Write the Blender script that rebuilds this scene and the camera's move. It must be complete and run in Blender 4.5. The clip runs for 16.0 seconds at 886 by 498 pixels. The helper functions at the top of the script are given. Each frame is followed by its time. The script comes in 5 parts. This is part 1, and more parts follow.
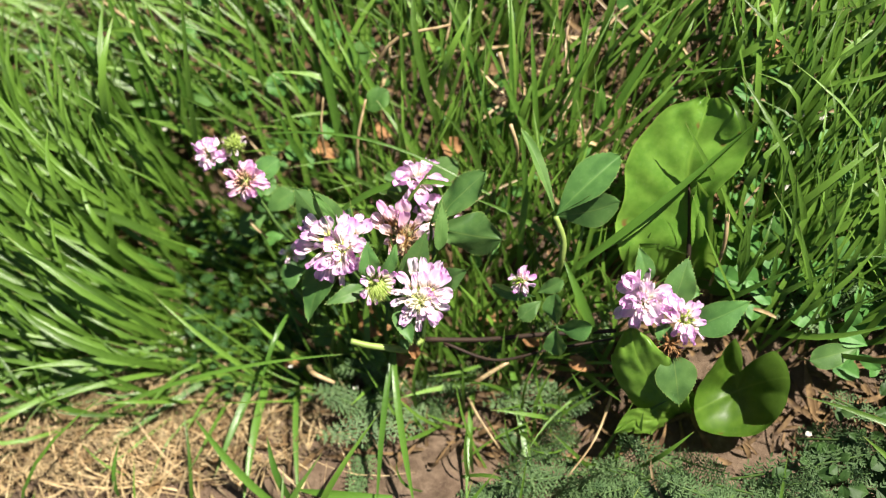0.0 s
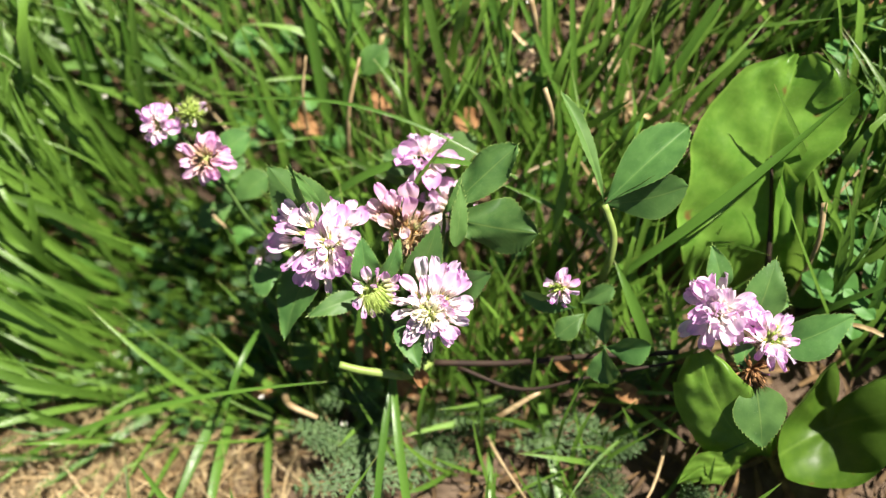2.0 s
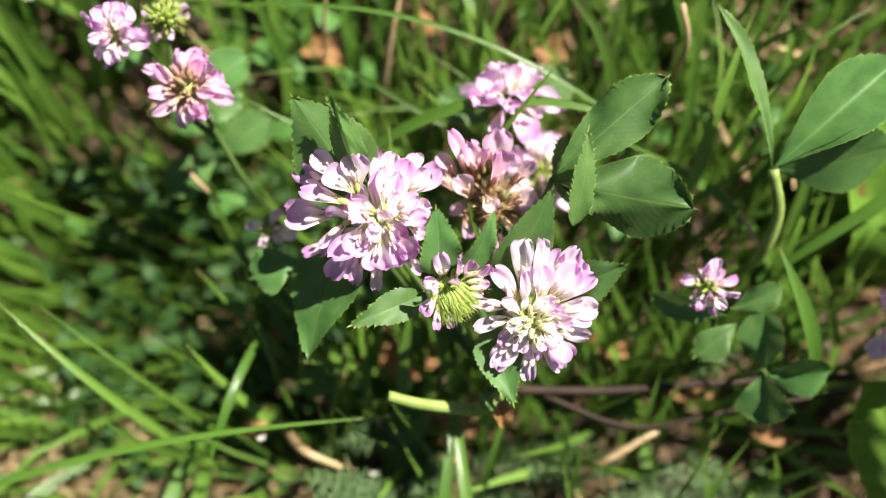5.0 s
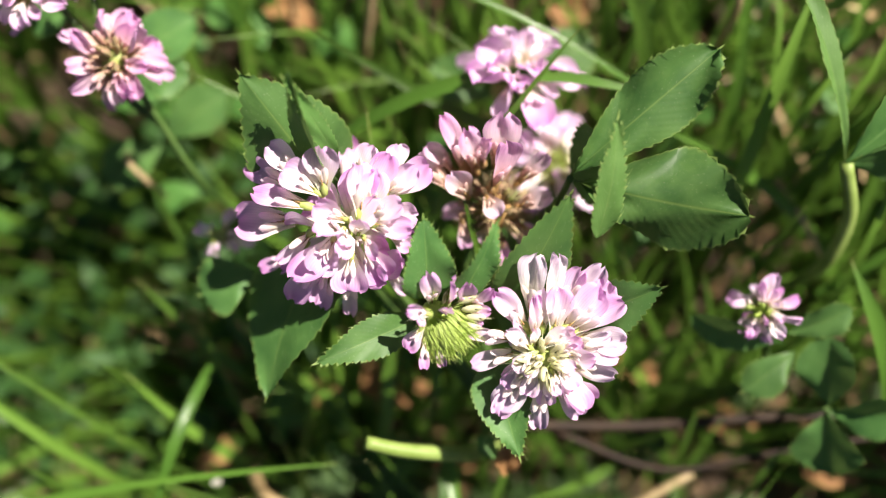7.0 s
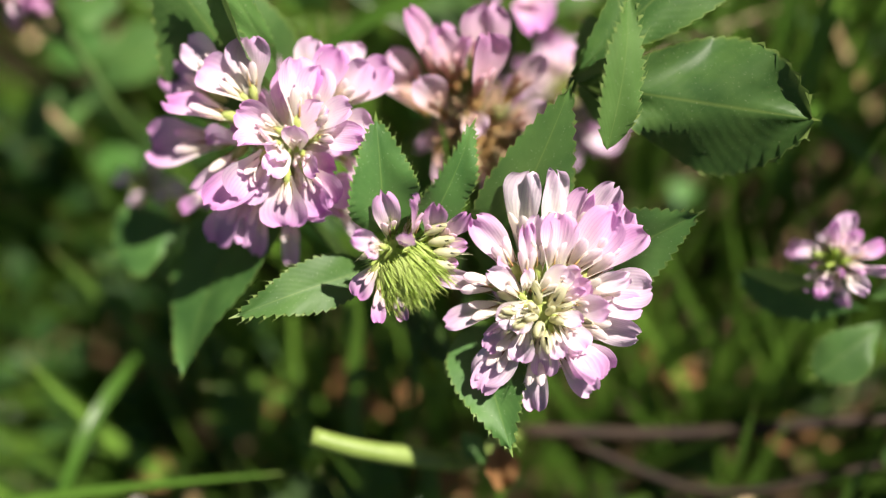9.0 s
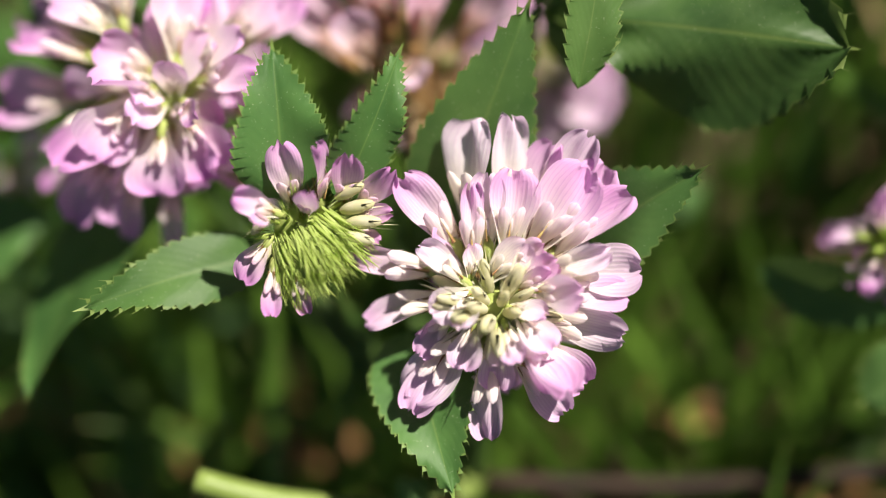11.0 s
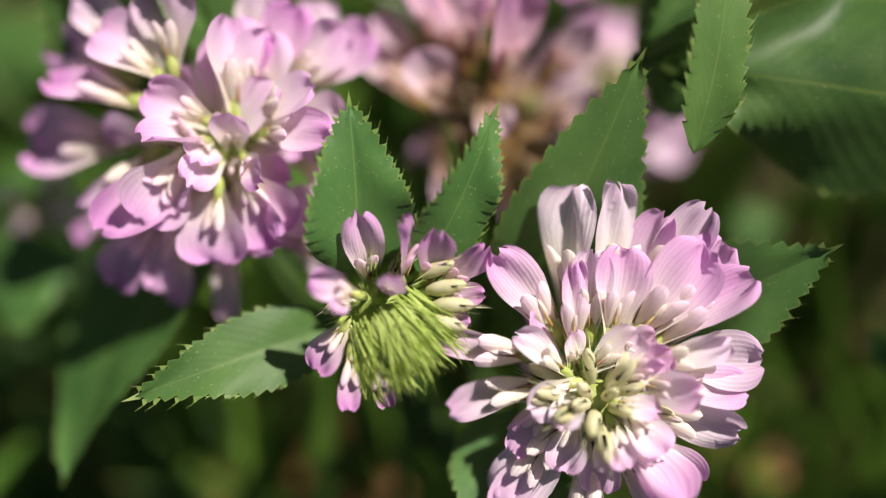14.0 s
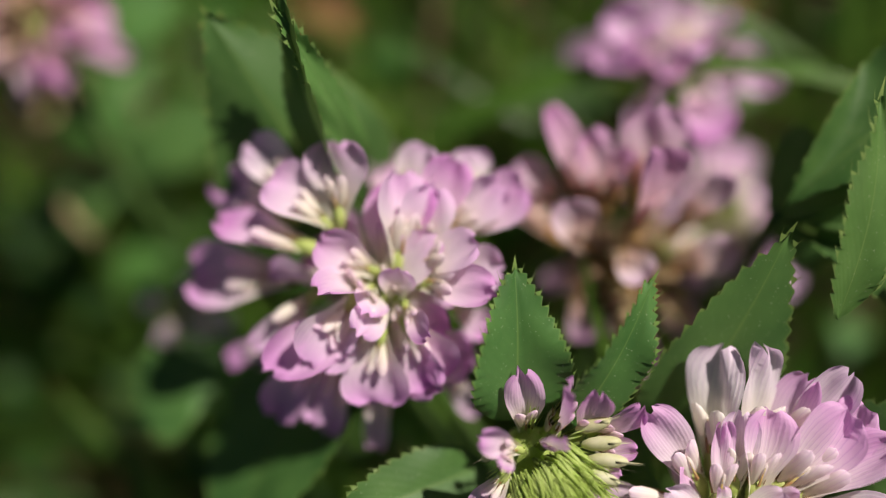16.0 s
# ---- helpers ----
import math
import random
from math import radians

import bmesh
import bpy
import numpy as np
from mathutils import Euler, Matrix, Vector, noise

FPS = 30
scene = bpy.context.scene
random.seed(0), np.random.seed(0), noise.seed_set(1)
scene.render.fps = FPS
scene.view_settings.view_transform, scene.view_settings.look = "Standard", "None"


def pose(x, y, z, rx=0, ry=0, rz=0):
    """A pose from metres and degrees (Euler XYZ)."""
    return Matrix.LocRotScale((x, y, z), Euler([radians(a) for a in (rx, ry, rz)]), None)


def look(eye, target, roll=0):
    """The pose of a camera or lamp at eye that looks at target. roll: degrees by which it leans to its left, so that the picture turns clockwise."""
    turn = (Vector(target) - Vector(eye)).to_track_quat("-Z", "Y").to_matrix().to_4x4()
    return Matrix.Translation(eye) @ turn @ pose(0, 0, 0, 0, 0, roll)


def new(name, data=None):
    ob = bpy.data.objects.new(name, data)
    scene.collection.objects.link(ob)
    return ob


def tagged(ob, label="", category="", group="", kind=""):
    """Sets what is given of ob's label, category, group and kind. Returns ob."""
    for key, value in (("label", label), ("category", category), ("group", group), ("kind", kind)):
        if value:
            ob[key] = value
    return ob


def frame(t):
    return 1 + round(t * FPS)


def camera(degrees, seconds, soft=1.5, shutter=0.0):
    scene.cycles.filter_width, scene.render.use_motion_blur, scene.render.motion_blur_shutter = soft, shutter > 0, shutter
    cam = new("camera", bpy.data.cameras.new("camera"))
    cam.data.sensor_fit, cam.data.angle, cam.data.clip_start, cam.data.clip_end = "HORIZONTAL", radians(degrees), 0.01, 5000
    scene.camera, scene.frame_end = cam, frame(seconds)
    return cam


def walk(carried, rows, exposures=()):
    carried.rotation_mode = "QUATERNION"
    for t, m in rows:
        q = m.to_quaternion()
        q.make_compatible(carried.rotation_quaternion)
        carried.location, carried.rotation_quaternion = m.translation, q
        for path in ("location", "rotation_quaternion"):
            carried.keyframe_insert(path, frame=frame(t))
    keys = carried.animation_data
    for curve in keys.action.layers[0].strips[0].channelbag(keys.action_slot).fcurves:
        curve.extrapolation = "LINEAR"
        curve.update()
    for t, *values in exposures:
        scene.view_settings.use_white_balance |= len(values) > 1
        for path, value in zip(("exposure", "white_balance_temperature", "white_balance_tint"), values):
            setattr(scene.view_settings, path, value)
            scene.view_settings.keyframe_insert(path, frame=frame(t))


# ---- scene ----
cam = camera(52, 16.0, soft=1.15)
PATH = [
    (0, pose(0.0450, -0.0058, 0.3077, 4.31, 7.63, -1.19)),
    (0.5, pose(0.0397, -0.0056, 0.2939, 4.59, 7.05, -1.22)),
    (1, pose(0.0338, -0.0067, 0.2758, 5.15, 6.54, -1.18)),
    (1.5, pose(0.0316, -0.0050, 0.2585, 5.24, 6.56, -1.21)),
    (2, pose(0.0273, -0.0058, 0.2437, 5.49, 6.35, -1.04)),
    (2.5, pose(0.0154, -0.0059, 0.2323, 5.77, 4.73, -1.03)),
    (3, pose(0.0066, -0.0033, 0.2224, 5.74, 3.73, -0.80)),
    (3.5, pose(-0.0007, -0.0019, 0.2119, 5.50, 2.97, -0.42)),
    (4, pose(-0.0119, -0.0038, 0.2025, 5.79, 0.62, -0.86)),
    (4.2, pose(-0.0139, -0.0039, 0.1958, 5.83, 0.06, -0.57)),
    (6.3, pose(-0.0113, 0.0103, 0.1561, 1.92, 1.34, -0.56)),
    (6.5, pose(-0.0108, 0.0107, 0.1534, 1.79, 1.42, -0.53)),
    (7, pose(-0.0116, 0.0116, 0.1449, 1.48, 0.77, -0.40)),
    (7.5, pose(-0.0105, 0.0082, 0.1375, 2.77, 0.73, -0.51)),
    (8, pose(-0.0120, 0.0068, 0.1294, 3.08, 0.52, -0.78)),
    (8.5, pose(-0.0081, -0.0013, 0.1231, 6.38, 2.71, -0.64)),
    (8.7, pose(-0.0056, -0.0038, 0.1197, 7.27, 3.58, -0.45)),
    (10.8, pose(0.0007, -0.0120, 0.0928, 14.02, 4.82, -0.41)),
    (11, pose(0.0020, -0.0120, 0.0906, 14.19, 5.04, -0.29)),
    (11.5, pose(0.0055, -0.0129, 0.0847, 14.91, 6.66, -0.25)),
    (12, pose(0.0055, -0.0118, 0.0827, 14.36, 6.63, -0.25)),
    (12.5, pose(0.0020, -0.0097, 0.0841, 12.70, 4.82, -0.63)),
    (13, pose(-0.0008, -0.0070, 0.0848, 11.73, 4.79, -0.30)),
    (13.5, pose(-0.0026, -0.0047, 0.0853, 11.10, 4.76, 0.21)),
    (14, pose(-0.0060, -0.0018, 0.0859, 11.15, 3.70, 0.10)),
    (14.5, pose(-0.0098, 0.0009, 0.0866, 11.31, 3.95, 0.52)),
    (15, pose(-0.0113, 0.0058, 0.0881, 10.58, 4.20, 2.27)),
    (15.5, pose(-0.0146, 0.0075, 0.0896, 10.66, 2.60, 2.50)),
    (16, pose(-0.0154, 0.0070, 0.0920, 11.84, 4.36, 2.04)),
]
EXPOSURE = [(0, 1.4, 6700, 12), (4, 1.4, 6700, 11.5), (7, 1.22, 6800, 12.5), (11, 0.75, 6850, 13.4), (13.5, 0.62, 6780, 15.4), (16, 0.16, 6780, 12.2)]
walk(cam, PATH, EXPOSURE)
cam.data.dof.use_dof = True
cam.data.dof.aperture_fstop = 4.9

# ---- light: a clear sky and one sun ----
SUN_ELEVATION, SUN_AZIMUTH = radians(47), radians(44)   # azimuth from +x towards +y
world = bpy.data.worlds.new("sky")
scene.world = world
world.use_nodes = True
sky = world.node_tree.nodes.new("ShaderNodeTexSky")
sky.sky_type = "NISHITA"
sky.sun_disc = False
sky.sun_elevation = SUN_ELEVATION
sky.sun_rotation = radians(90) - SUN_AZIMUTH
background = world.node_tree.nodes["Background"]
world.node_tree.links.new(sky.outputs[0], background.inputs[0])
background.inputs[1].default_value = 0.024
sun = new("sun", bpy.data.lights.new("sun", "SUN"))
sun.data.energy = 5.0
sun.data.angle = radians(0.53)
sun.data.color = (1.0, 0.95, 0.87)
sun_way = Vector((math.cos(SUN_ELEVATION) * math.cos(SUN_AZIMUTH), math.cos(SUN_ELEVATION) * math.sin(SUN_AZIMUTH), math.sin(SUN_ELEVATION)))
sun.matrix_world = look(sun_way * 3, (0, 0, 0))

# ---- materials ----
def nodes_of(name):
    m = bpy.data.materials.new(name)
    m.use_nodes = True
    nt = m.node_tree
    nt.nodes.clear()
    out = nt.nodes.new("ShaderNodeOutputMaterial")
    return m, nt, out


def add(nt, kind, inputs=None, **props):
    n = nt.nodes.new(kind)
    for k, v in props.items():
        setattr(n, k, v)
    for k, v in (inputs or {}).items():
        if hasattr(v, "is_output"):
            nt.links.new(v, n.inputs[k])
        else:
            n.inputs[k].default_value = v
    return n


def ramp(nt, fac, stops):
    n = add(nt, "ShaderNodeValToRGB", {0: fac})
    el = n.color_ramp.elements
    while len(el) < len(stops):
        el.new(0.5)
    for e, (p, c) in zip(el, stops):
        e.position, e.color = p, (*c, 1)
    return n.outputs[0]


def mix(nt, fac, a, b, blend="MIX"):
    n = add(nt, "ShaderNodeMix", data_type="RGBA", blend_type=blend)
    for i, v in ((0, fac), (6, a), (7, b)):
        if hasattr(v, "is_output"):
            nt.links.new(v, n.inputs[i])
        else:
            n.inputs[i].default_value = v if i == 0 else (*v, 1)
    return n.outputs[2]


def maths(nt, op, a, b=0.0, c=0.0):
    n = add(nt, "ShaderNodeMath", operation=op)
    for i, v in enumerate((a, b, c)):
        if hasattr(v, "is_output"):
            nt.links.new(v, n.inputs[i])
        else:
            n.inputs[i].default_value = v
    return n.outputs[0]


def uv_of(nt):
    sep = add(nt, "ShaderNodeSeparateXYZ", {0: add(nt, "ShaderNodeUVMap", uv_map="uv").outputs[0]})
    return sep.outputs[0], sep.outputs[1]


def noise_of(nt, scale, detail=3.0, rough=0.55):
    pos = add(nt, "ShaderNodeNewGeometry").outputs["Position"]
    return add(nt, "ShaderNodeTexNoise", {"Vector": pos, "Scale": scale, "Detail": detail, "Roughness": rough}).outputs[0]


def finish(nt, out, colour, rough, height=None, bump=0.0, thin=0.0, thin_colour=None, spec=0.5, dist=0.0003):
    """A principled surface, with light let through where it is thin."""
    p = add(nt, "ShaderNodeBsdfPrincipled", {"Base Color": colour, "Roughness": rough, "Specular IOR Level": spec})
    if height is not None:
        b = add(nt, "ShaderNodeBump", {"Strength": bump, "Distance": dist, "Height": height})
        nt.links.new(b.outputs[0], p.inputs["Normal"])
    shader = p.outputs[0]
    if thin:
        tr = add(nt, "ShaderNodeBsdfTranslucent", {"Color": thin_colour if thin_colour is not None else colour})
        shader = add(nt, "ShaderNodeMixShader", {0: thin, 1: shader, 2: tr.outputs[0]}).outputs[0]
    nt.links.new(shader, out.inputs[0])


def petal_material(name, base, mid, tip, vein):
    m, nt, out = nodes_of(name)
    u, v = uv_of(nt)
    rnd = add(nt, "ShaderNodeObjectInfo").outputs["Random"]
    blot = noise_of(nt, 500.0)
    along = maths(nt, "ADD", v, maths(nt, "MULTIPLY", maths(nt, "SUBTRACT", blot, 0.5), 0.2))
    along = maths(nt, "ADD", along, maths(nt, "MULTIPLY", maths(nt, "SUBTRACT", rnd, 0.5), 0.3))
    col = ramp(nt, along, [(0.22, base), (0.58, mid), (1.0, tip)])
    fan = maths(nt, "SINE", maths(nt, "MULTIPLY", maths(nt, "ADD", u, maths(nt, "MULTIPLY", blot, 0.16)), 42.0))
    line = maths(nt, "SMOOTH_MIN", maths(nt, "MAXIMUM", maths(nt, "SUBTRACT", fan, 0.62), 0.0), 1.0, 0.1)
    line = maths(nt, "MULTIPLY", line, maths(nt, "MULTIPLY", maths(nt, "MINIMUM", v, 0.75), 1.0))
    col = mix(nt, line, col, vein)
    tint = add(nt, "ShaderNodeHueSaturation", {"Hue": maths(nt, "ADD", 0.488, maths(nt, "MULTIPLY", rnd, 0.02)), "Saturation": maths(nt, "ADD", 0.8, maths(nt, "MULTIPLY", rnd, 0.4)), "Value": 1.0, "Color": col}).outputs[0]
    height = maths(nt, "ADD", maths(nt, "MULTIPLY", fan, 0.5), blot)
    finish(nt, out, tint, 0.55, height, 0.16, 0.44, tint, 0.25, 0.00012)
    return m


def leaf_material(name, dark, light, under, rough=0.45, veins=9.0, thin=0.3, spots=None, slope=0.55, relief=0.06, deep=0.0002):
    m, nt, out = nodes_of(name)
    u, v = uv_of(nt)
    rnd = add(nt, "ShaderNodeObjectInfo").outputs["Random"]
    au = maths(nt, "ABSOLUTE", u)
    big, fine = noise_of(nt, 220.0), noise_of(nt, 1600.0)
    wave = maths(nt, "SINE", maths(nt, "MULTIPLY", maths(nt, "SUBTRACT", v, maths(nt, "MULTIPLY", au, slope * 0.5)), veins * 6.283))
    rib = maths(nt, "MAXIMUM", maths(nt, "SUBTRACT", 1.0, maths(nt, "MULTIPLY", au, 26.0)), 0.0)
    col = mix(nt, ramp(nt, big, [(0.3, (0, 0, 0)), (0.7, (1, 1, 1))]), dark, light)
    col = mix(nt, maths(nt, "MULTIPLY", maths(nt, "MAXIMUM", maths(nt, "SUBTRACT", wave, 0.7), 0.0), 0.12), col, light)
    col = mix(nt, maths(nt, "MULTIPLY", rib, 0.3), col, under)
    col = mix(nt, ramp(nt, fine, [(0.62, (0, 0, 0)), (0.75, (0.5, 0.5, 0.5))]), col, light)
    specks = noise_of(nt, 5200.0, 1.0)
    col = mix(nt, ramp(nt, specks, [(0.70, (0, 0, 0)), (0.76, (0.45, 0.45, 0.45))]), col, (0.42, 0.50, 0.30))
    edge = maths(nt, "MINIMUM", maths(nt, "MULTIPLY", maths(nt, "MAXIMUM", maths(nt, "SUBTRACT", au, 0.95), 0.0), 8.0), 1.0)
    col = mix(nt, edge, col, under)
    if spots:
        where = noise_of(nt, 130.0, 2.0)
        col = mix(nt, ramp(nt, where, [(0.70, (0, 0, 0)), (0.76, (1, 1, 1))]), col, spots)
    tint = add(nt, "ShaderNodeHueSaturation", {"Hue": maths(nt, "ADD", 0.49, maths(nt, "MULTIPLY", rnd, 0.02)), "Saturation": 1.0, "Value": maths(nt, "ADD", 0.85, maths(nt, "MULTIPLY", rnd, 0.3)), "Color": col}).outputs[0]
    height = maths(nt, "ADD", maths(nt, "ADD", maths(nt, "MULTIPLY", wave, 0.5), maths(nt, "MULTIPLY", rib, -1.5)), fine)
    through_col = mix(nt, 0.6, under, tint)
    finish(nt, out, tint, rough, height, relief, thin, through_col, 0.24, deep)
    return m


def grass_material(name, dark, light, dry, island=True, dry_share=0.12, thin=0.32, rough=0.3):
    m, nt, out = nodes_of(name)
    u, v = uv_of(nt)
    rnd = add(nt, "ShaderNodeNewGeometry").outputs["Random Per Island"] if island else add(nt, "ShaderNodeObjectInfo").outputs["Random"]
    col = mix(nt, rnd, dark, light)
    col = mix(nt, maths(nt, "MULTIPLY", noise_of(nt, 180.0), 0.5), col, light)
    old = maths(nt, "GREATER_THAN", maths(nt, "FRACT", maths(nt, "MULTIPLY", rnd, 7.31)), 1.0 - dry_share)
    col = mix(nt, old, col, dry)
    tipped = maths(nt, "MAXIMUM", maths(nt, "SUBTRACT", v, 0.93), 0.0)
    col = mix(nt, maths(nt, "MULTIPLY", tipped, 8.0), col, dry)
    lines = maths(nt, "SINE", maths(nt, "MULTIPLY", u, 22.0))
    col = mix(nt, maths(nt, "MULTIPLY", maths(nt, "MAXIMUM", lines, 0.0), 0.18), col, light)
    finish(nt, out, col, rough, maths(nt, "ADD", lines, noise_of(nt, 900.0)), 0.25, thin, mix(nt, 0.5, col, light), 0.45, 0.00012)
    return m


def plain_material(name, a, b, scale, rough=0.7, bump=0.3, thin=0.0, vary=0.3, spec=0.35, dist=0.0004):
    m, nt, out = nodes_of(name)
    n1, n2 = noise_of(nt, scale, 5.0), noise_of(nt, scale * 6)
    rnd = add(nt, "ShaderNodeNewGeometry").outputs["Random Per Island"]
    col = mix(nt, ramp(nt, n1, [(0.3, (0, 0, 0)), (0.7, (1, 1, 1))]), a, b)
    col = add(nt, "ShaderNodeHueSaturation", {"Value": maths(nt, "ADD", 1 - vary / 2, maths(nt, "MULTIPLY", rnd, vary)), "Color": col}).outputs[0]
    finish(nt, out, col, rough, maths(nt, "ADD", n1, maths(nt, "MULTIPLY", n2, 0.5)), bump, thin, col, spec, dist)
    return m


PETAL = petal_material("petal_pink", (0.96, 0.92, 0.78), (0.92, 0.74, 0.87), (0.77, 0.42, 0.75), (0.52, 0.20, 0.58))
PETAL_PALE = petal_material("petal_pale", (0.97, 0.94, 0.80), (0.95, 0.83, 0.91), (0.85, 0.54, 0.82), (0.56, 0.26, 0.62))
PETAL_OLD = petal_material("petal_fading", (0.72, 0.50, 0.38), (0.84, 0.62, 0.72), (0.74, 0.42, 0.68), (0.50, 0.22, 0.46))
KEEL = plain_material("keel_cream", (0.90, 0.84, 0.72), (0.90, 0.78, 0.82), 900.0, 0.5, 0.1, 0.35, 0.1)
CALYX = plain_material("calyx_green", (0.34, 0.44, 0.10), (0.50, 0.56, 0.20), 700.0, 0.5, 0.2, 0.25)
CALYX_OLD = plain_material("calyx_brown", (0.30, 0.14, 0.05), (0.44, 0.30, 0.12), 600.0, 0.7, 0.3, 0.15)
TEETH_RED = plain_material("calyx_tooth", (0.28, 0.10, 0.05), (0.36, 0.30, 0.10), 900.0, 0.6, 0.1, 0.1)
CLOVER = leaf_material("clover_leaf", (0.052, 0.132, 0.034), (0.094, 0.205, 0.052), (0.26, 0.36, 0.09), 0.50, 15.0, 0.25, relief=0.03, deep=0.0002)
CLOVER_RIBBED = leaf_material("clover_leaf_ribbed", (0.040, 0.112, 0.028), (0.084, 0.185, 0.046), (0.26, 0.36, 0.09), 0.48, 17.0, 0.25, relief=0.04, deep=0.0003)
PLANTAIN = leaf_material("plantain_leaf", (0.044, 0.118, 0.012), (0.086, 0.190, 0.020), (0.20, 0.36, 0.06), 0.42, 4.0, 0.35, (0.16, 0.07, 0.03), 1.6, 0.06, 0.0006)
PLANTAIN_YELLOWER = leaf_material("plantain_leaf_yellower", (0.085, 0.185, 0.022), (0.160, 0.290, 0.042), (0.30, 0.46, 0.07), 0.30, 4.0, 0.4, (0.16, 0.09, 0.03), 1.6, 0.07, 0.0006)
WEED = leaf_material("weed_leaf", (0.050, 0.14, 0.030), (0.10, 0.24, 0.05), (0.20, 0.34, 0.08), 0.5, 5.0, 0.3)
# Darker copy of WEED: the shade of low places is put into its colour.
WEED_SHADED = leaf_material("weed_leaf_shaded", (0.022, 0.064, 0.015), (0.044, 0.106, 0.024), (0.12, 0.22, 0.05), 0.55, 5.0, 0.25)
GRASS = grass_material("grass_blade", (0.014, 0.046, 0.004), (0.140, 0.272, 0.036), (0.32, 0.24, 0.10), True, 0.0, 0.28, 0.36)
GRASS_HERO = grass_material("grass_near", (0.036, 0.105, 0.014), (0.105, 0.225, 0.030), (0.42, 0.34, 0.15), False, 0.0)
STRAW = plain_material("straw", (0.18, 0.11, 0.045), (0.48, 0.38, 0.21), 220.0, 0.5, 0.3, 0.15, 1.1)
THATCH = plain_material("thatch", (0.045, 0.025, 0.011), (0.19, 0.12, 0.052), 260.0, 0.8, 0.3, 0.1, 0.8)
STEM_PALE = plain_material("stem_pale", (0.16, 0.24, 0.045), (0.27, 0.36, 0.10), 300.0, 0.45, 0.2, 0.1)
STEM = plain_material("stem_green", (0.040, 0.088, 0.018), (0.080, 0.142, 0.032), 300.0, 0.45, 0.2, 0.1)
STEM_RED = plain_material("stem_reddish", (0.016, 0.009, 0.006), (0.036, 0.020, 0.010), 250.0, 0.7, 0.2, 0.05)
YARROW = plain_material("yarrow_green", (0.046, 0.096, 0.034), (0.110, 0.180, 0.066), 250.0, 0.6, 0.2, 0.2, 0.5)
WHITE_BIT = plain_material("pale_scrap", (0.36, 0.34, 0.28), (0.55, 0.54, 0.47), 500.0, 0.7, 0.2, 0.2)


def soil_material():
    m, nt, out = nodes_of("soil")
    big, mid, fine = noise_of(nt, 35.0, 4.0), noise_of(nt, 260.0, 6.0, 0.65), noise_of(nt, 2200.0, 4.0, 0.7)
    col = mix(nt, ramp(nt, mid, [(0.3, (0, 0, 0)), (0.72, (1, 1, 1))]), (0.058, 0.038, 0.024), (0.215, 0.155, 0.105))
    col = mix(nt, ramp(nt, big, [(0.4, (0, 0, 0)), (0.65, (0.6, 0.6, 0.6))]), col, (0.150, 0.102, 0.068))
    col = mix(nt, ramp(nt, fine, [(0.6, (0, 0, 0)), (0.72, (0.7, 0.7, 0.7))]), col, (0.36, 0.28, 0.20))
    far = add(nt, "ShaderNodeVectorMath", {0: add(nt, "ShaderNodeNewGeometry").outputs["Position"]}, operation="LENGTH").outputs["Value"]
    lawn = mix(nt, mid, (0.030, 0.070, 0.012), (0.095, 0.170, 0.032))
    col = mix(nt, ramp(nt, far, [(0.35, (0, 0, 0)), (0.75, (1, 1, 1))]), col, lawn)
    finish(nt, out, col, 0.95, maths(nt, "ADD", mid, maths(nt, "MULTIPLY", fine, 0.6)), 0.9, 0, None, 0.15, 0.0015)
    return m


SOIL = soil_material()
DEAD = plain_material("withered_brown", (0.20, 0.090, 0.032), (0.40, 0.22, 0.090), 500.0, 0.75, 0.3, 0.2, 0.4)
CALYX_FRESH = plain_material("calyx_fresh", (0.40, 0.54, 0.09), (0.64, 0.75, 0.27), 700.0, 0.45, 0.2, 0.5)
CALYX_DRY = plain_material("calyx_drying", (0.50, 0.26, 0.20), (0.40, 0.42, 0.18), 350.0, 0.6, 0.2, 0.25)
BUD_CREAM = plain_material("bud_cream", (0.64, 0.64, 0.34), (0.88, 0.84, 0.66), 500.0, 0.5, 0.1, 0.35, 0.2)
# Paler underside green; also lightens one narrow leaflet that the sun catches.
CLOVER_UNDER_SUNLIT = leaf_material("clover_leaf_underside_sunlit", (0.075, 0.180, 0.040), (0.120, 0.250, 0.065), (0.30, 0.40, 0.12), 0.55, 15.0, 0.3)

# ---- builders ----
MM = 0.001


def mesh_of(name, verts, faces, mats, uvs=None, which=None, smooth=True):
    """A mesh from computed vertices; uvs: one pair per vertex; which: a material index per face."""
    me = bpy.data.meshes.new(name)
    me.from_pydata([tuple(v) for v in verts], [], faces)
    for m in mats:
        me.materials.append(m)
    if uvs is not None:
        layer = me.uv_layers.new(name="uv")
        idx = np.empty(len(me.loops), np.int32)
        me.loops.foreach_get("vertex_index", idx)
        layer.data.foreach_set("uv", np.asarray(uvs, np.float32)[idx].ravel())
    if which is not None:
        me.polygons.foreach_set("material_index", np.asarray(which, np.int32))
    if smooth:
        me.polygons.foreach_set("use_smooth", np.ones(len(me.polygons), bool))
    me.update()
    return me


def thing(name, label, category, at, group=""):
    ob = new(name)
    ob.empty_display_size = 0.002
    ob.location = (at[0], at[1], ground_height(at[0], at[1]) if at[2] < 0 else at[2])
    bpy.context.view_layer.update()
    return tagged(ob, label, category, group)


def root_of(ob):
    """Where an object's frame lies in the world, from its parents' places."""
    m = ob.matrix_basis.copy()
    while ob.parent:
        ob = ob.parent
        m = ob.matrix_basis @ m
    return m


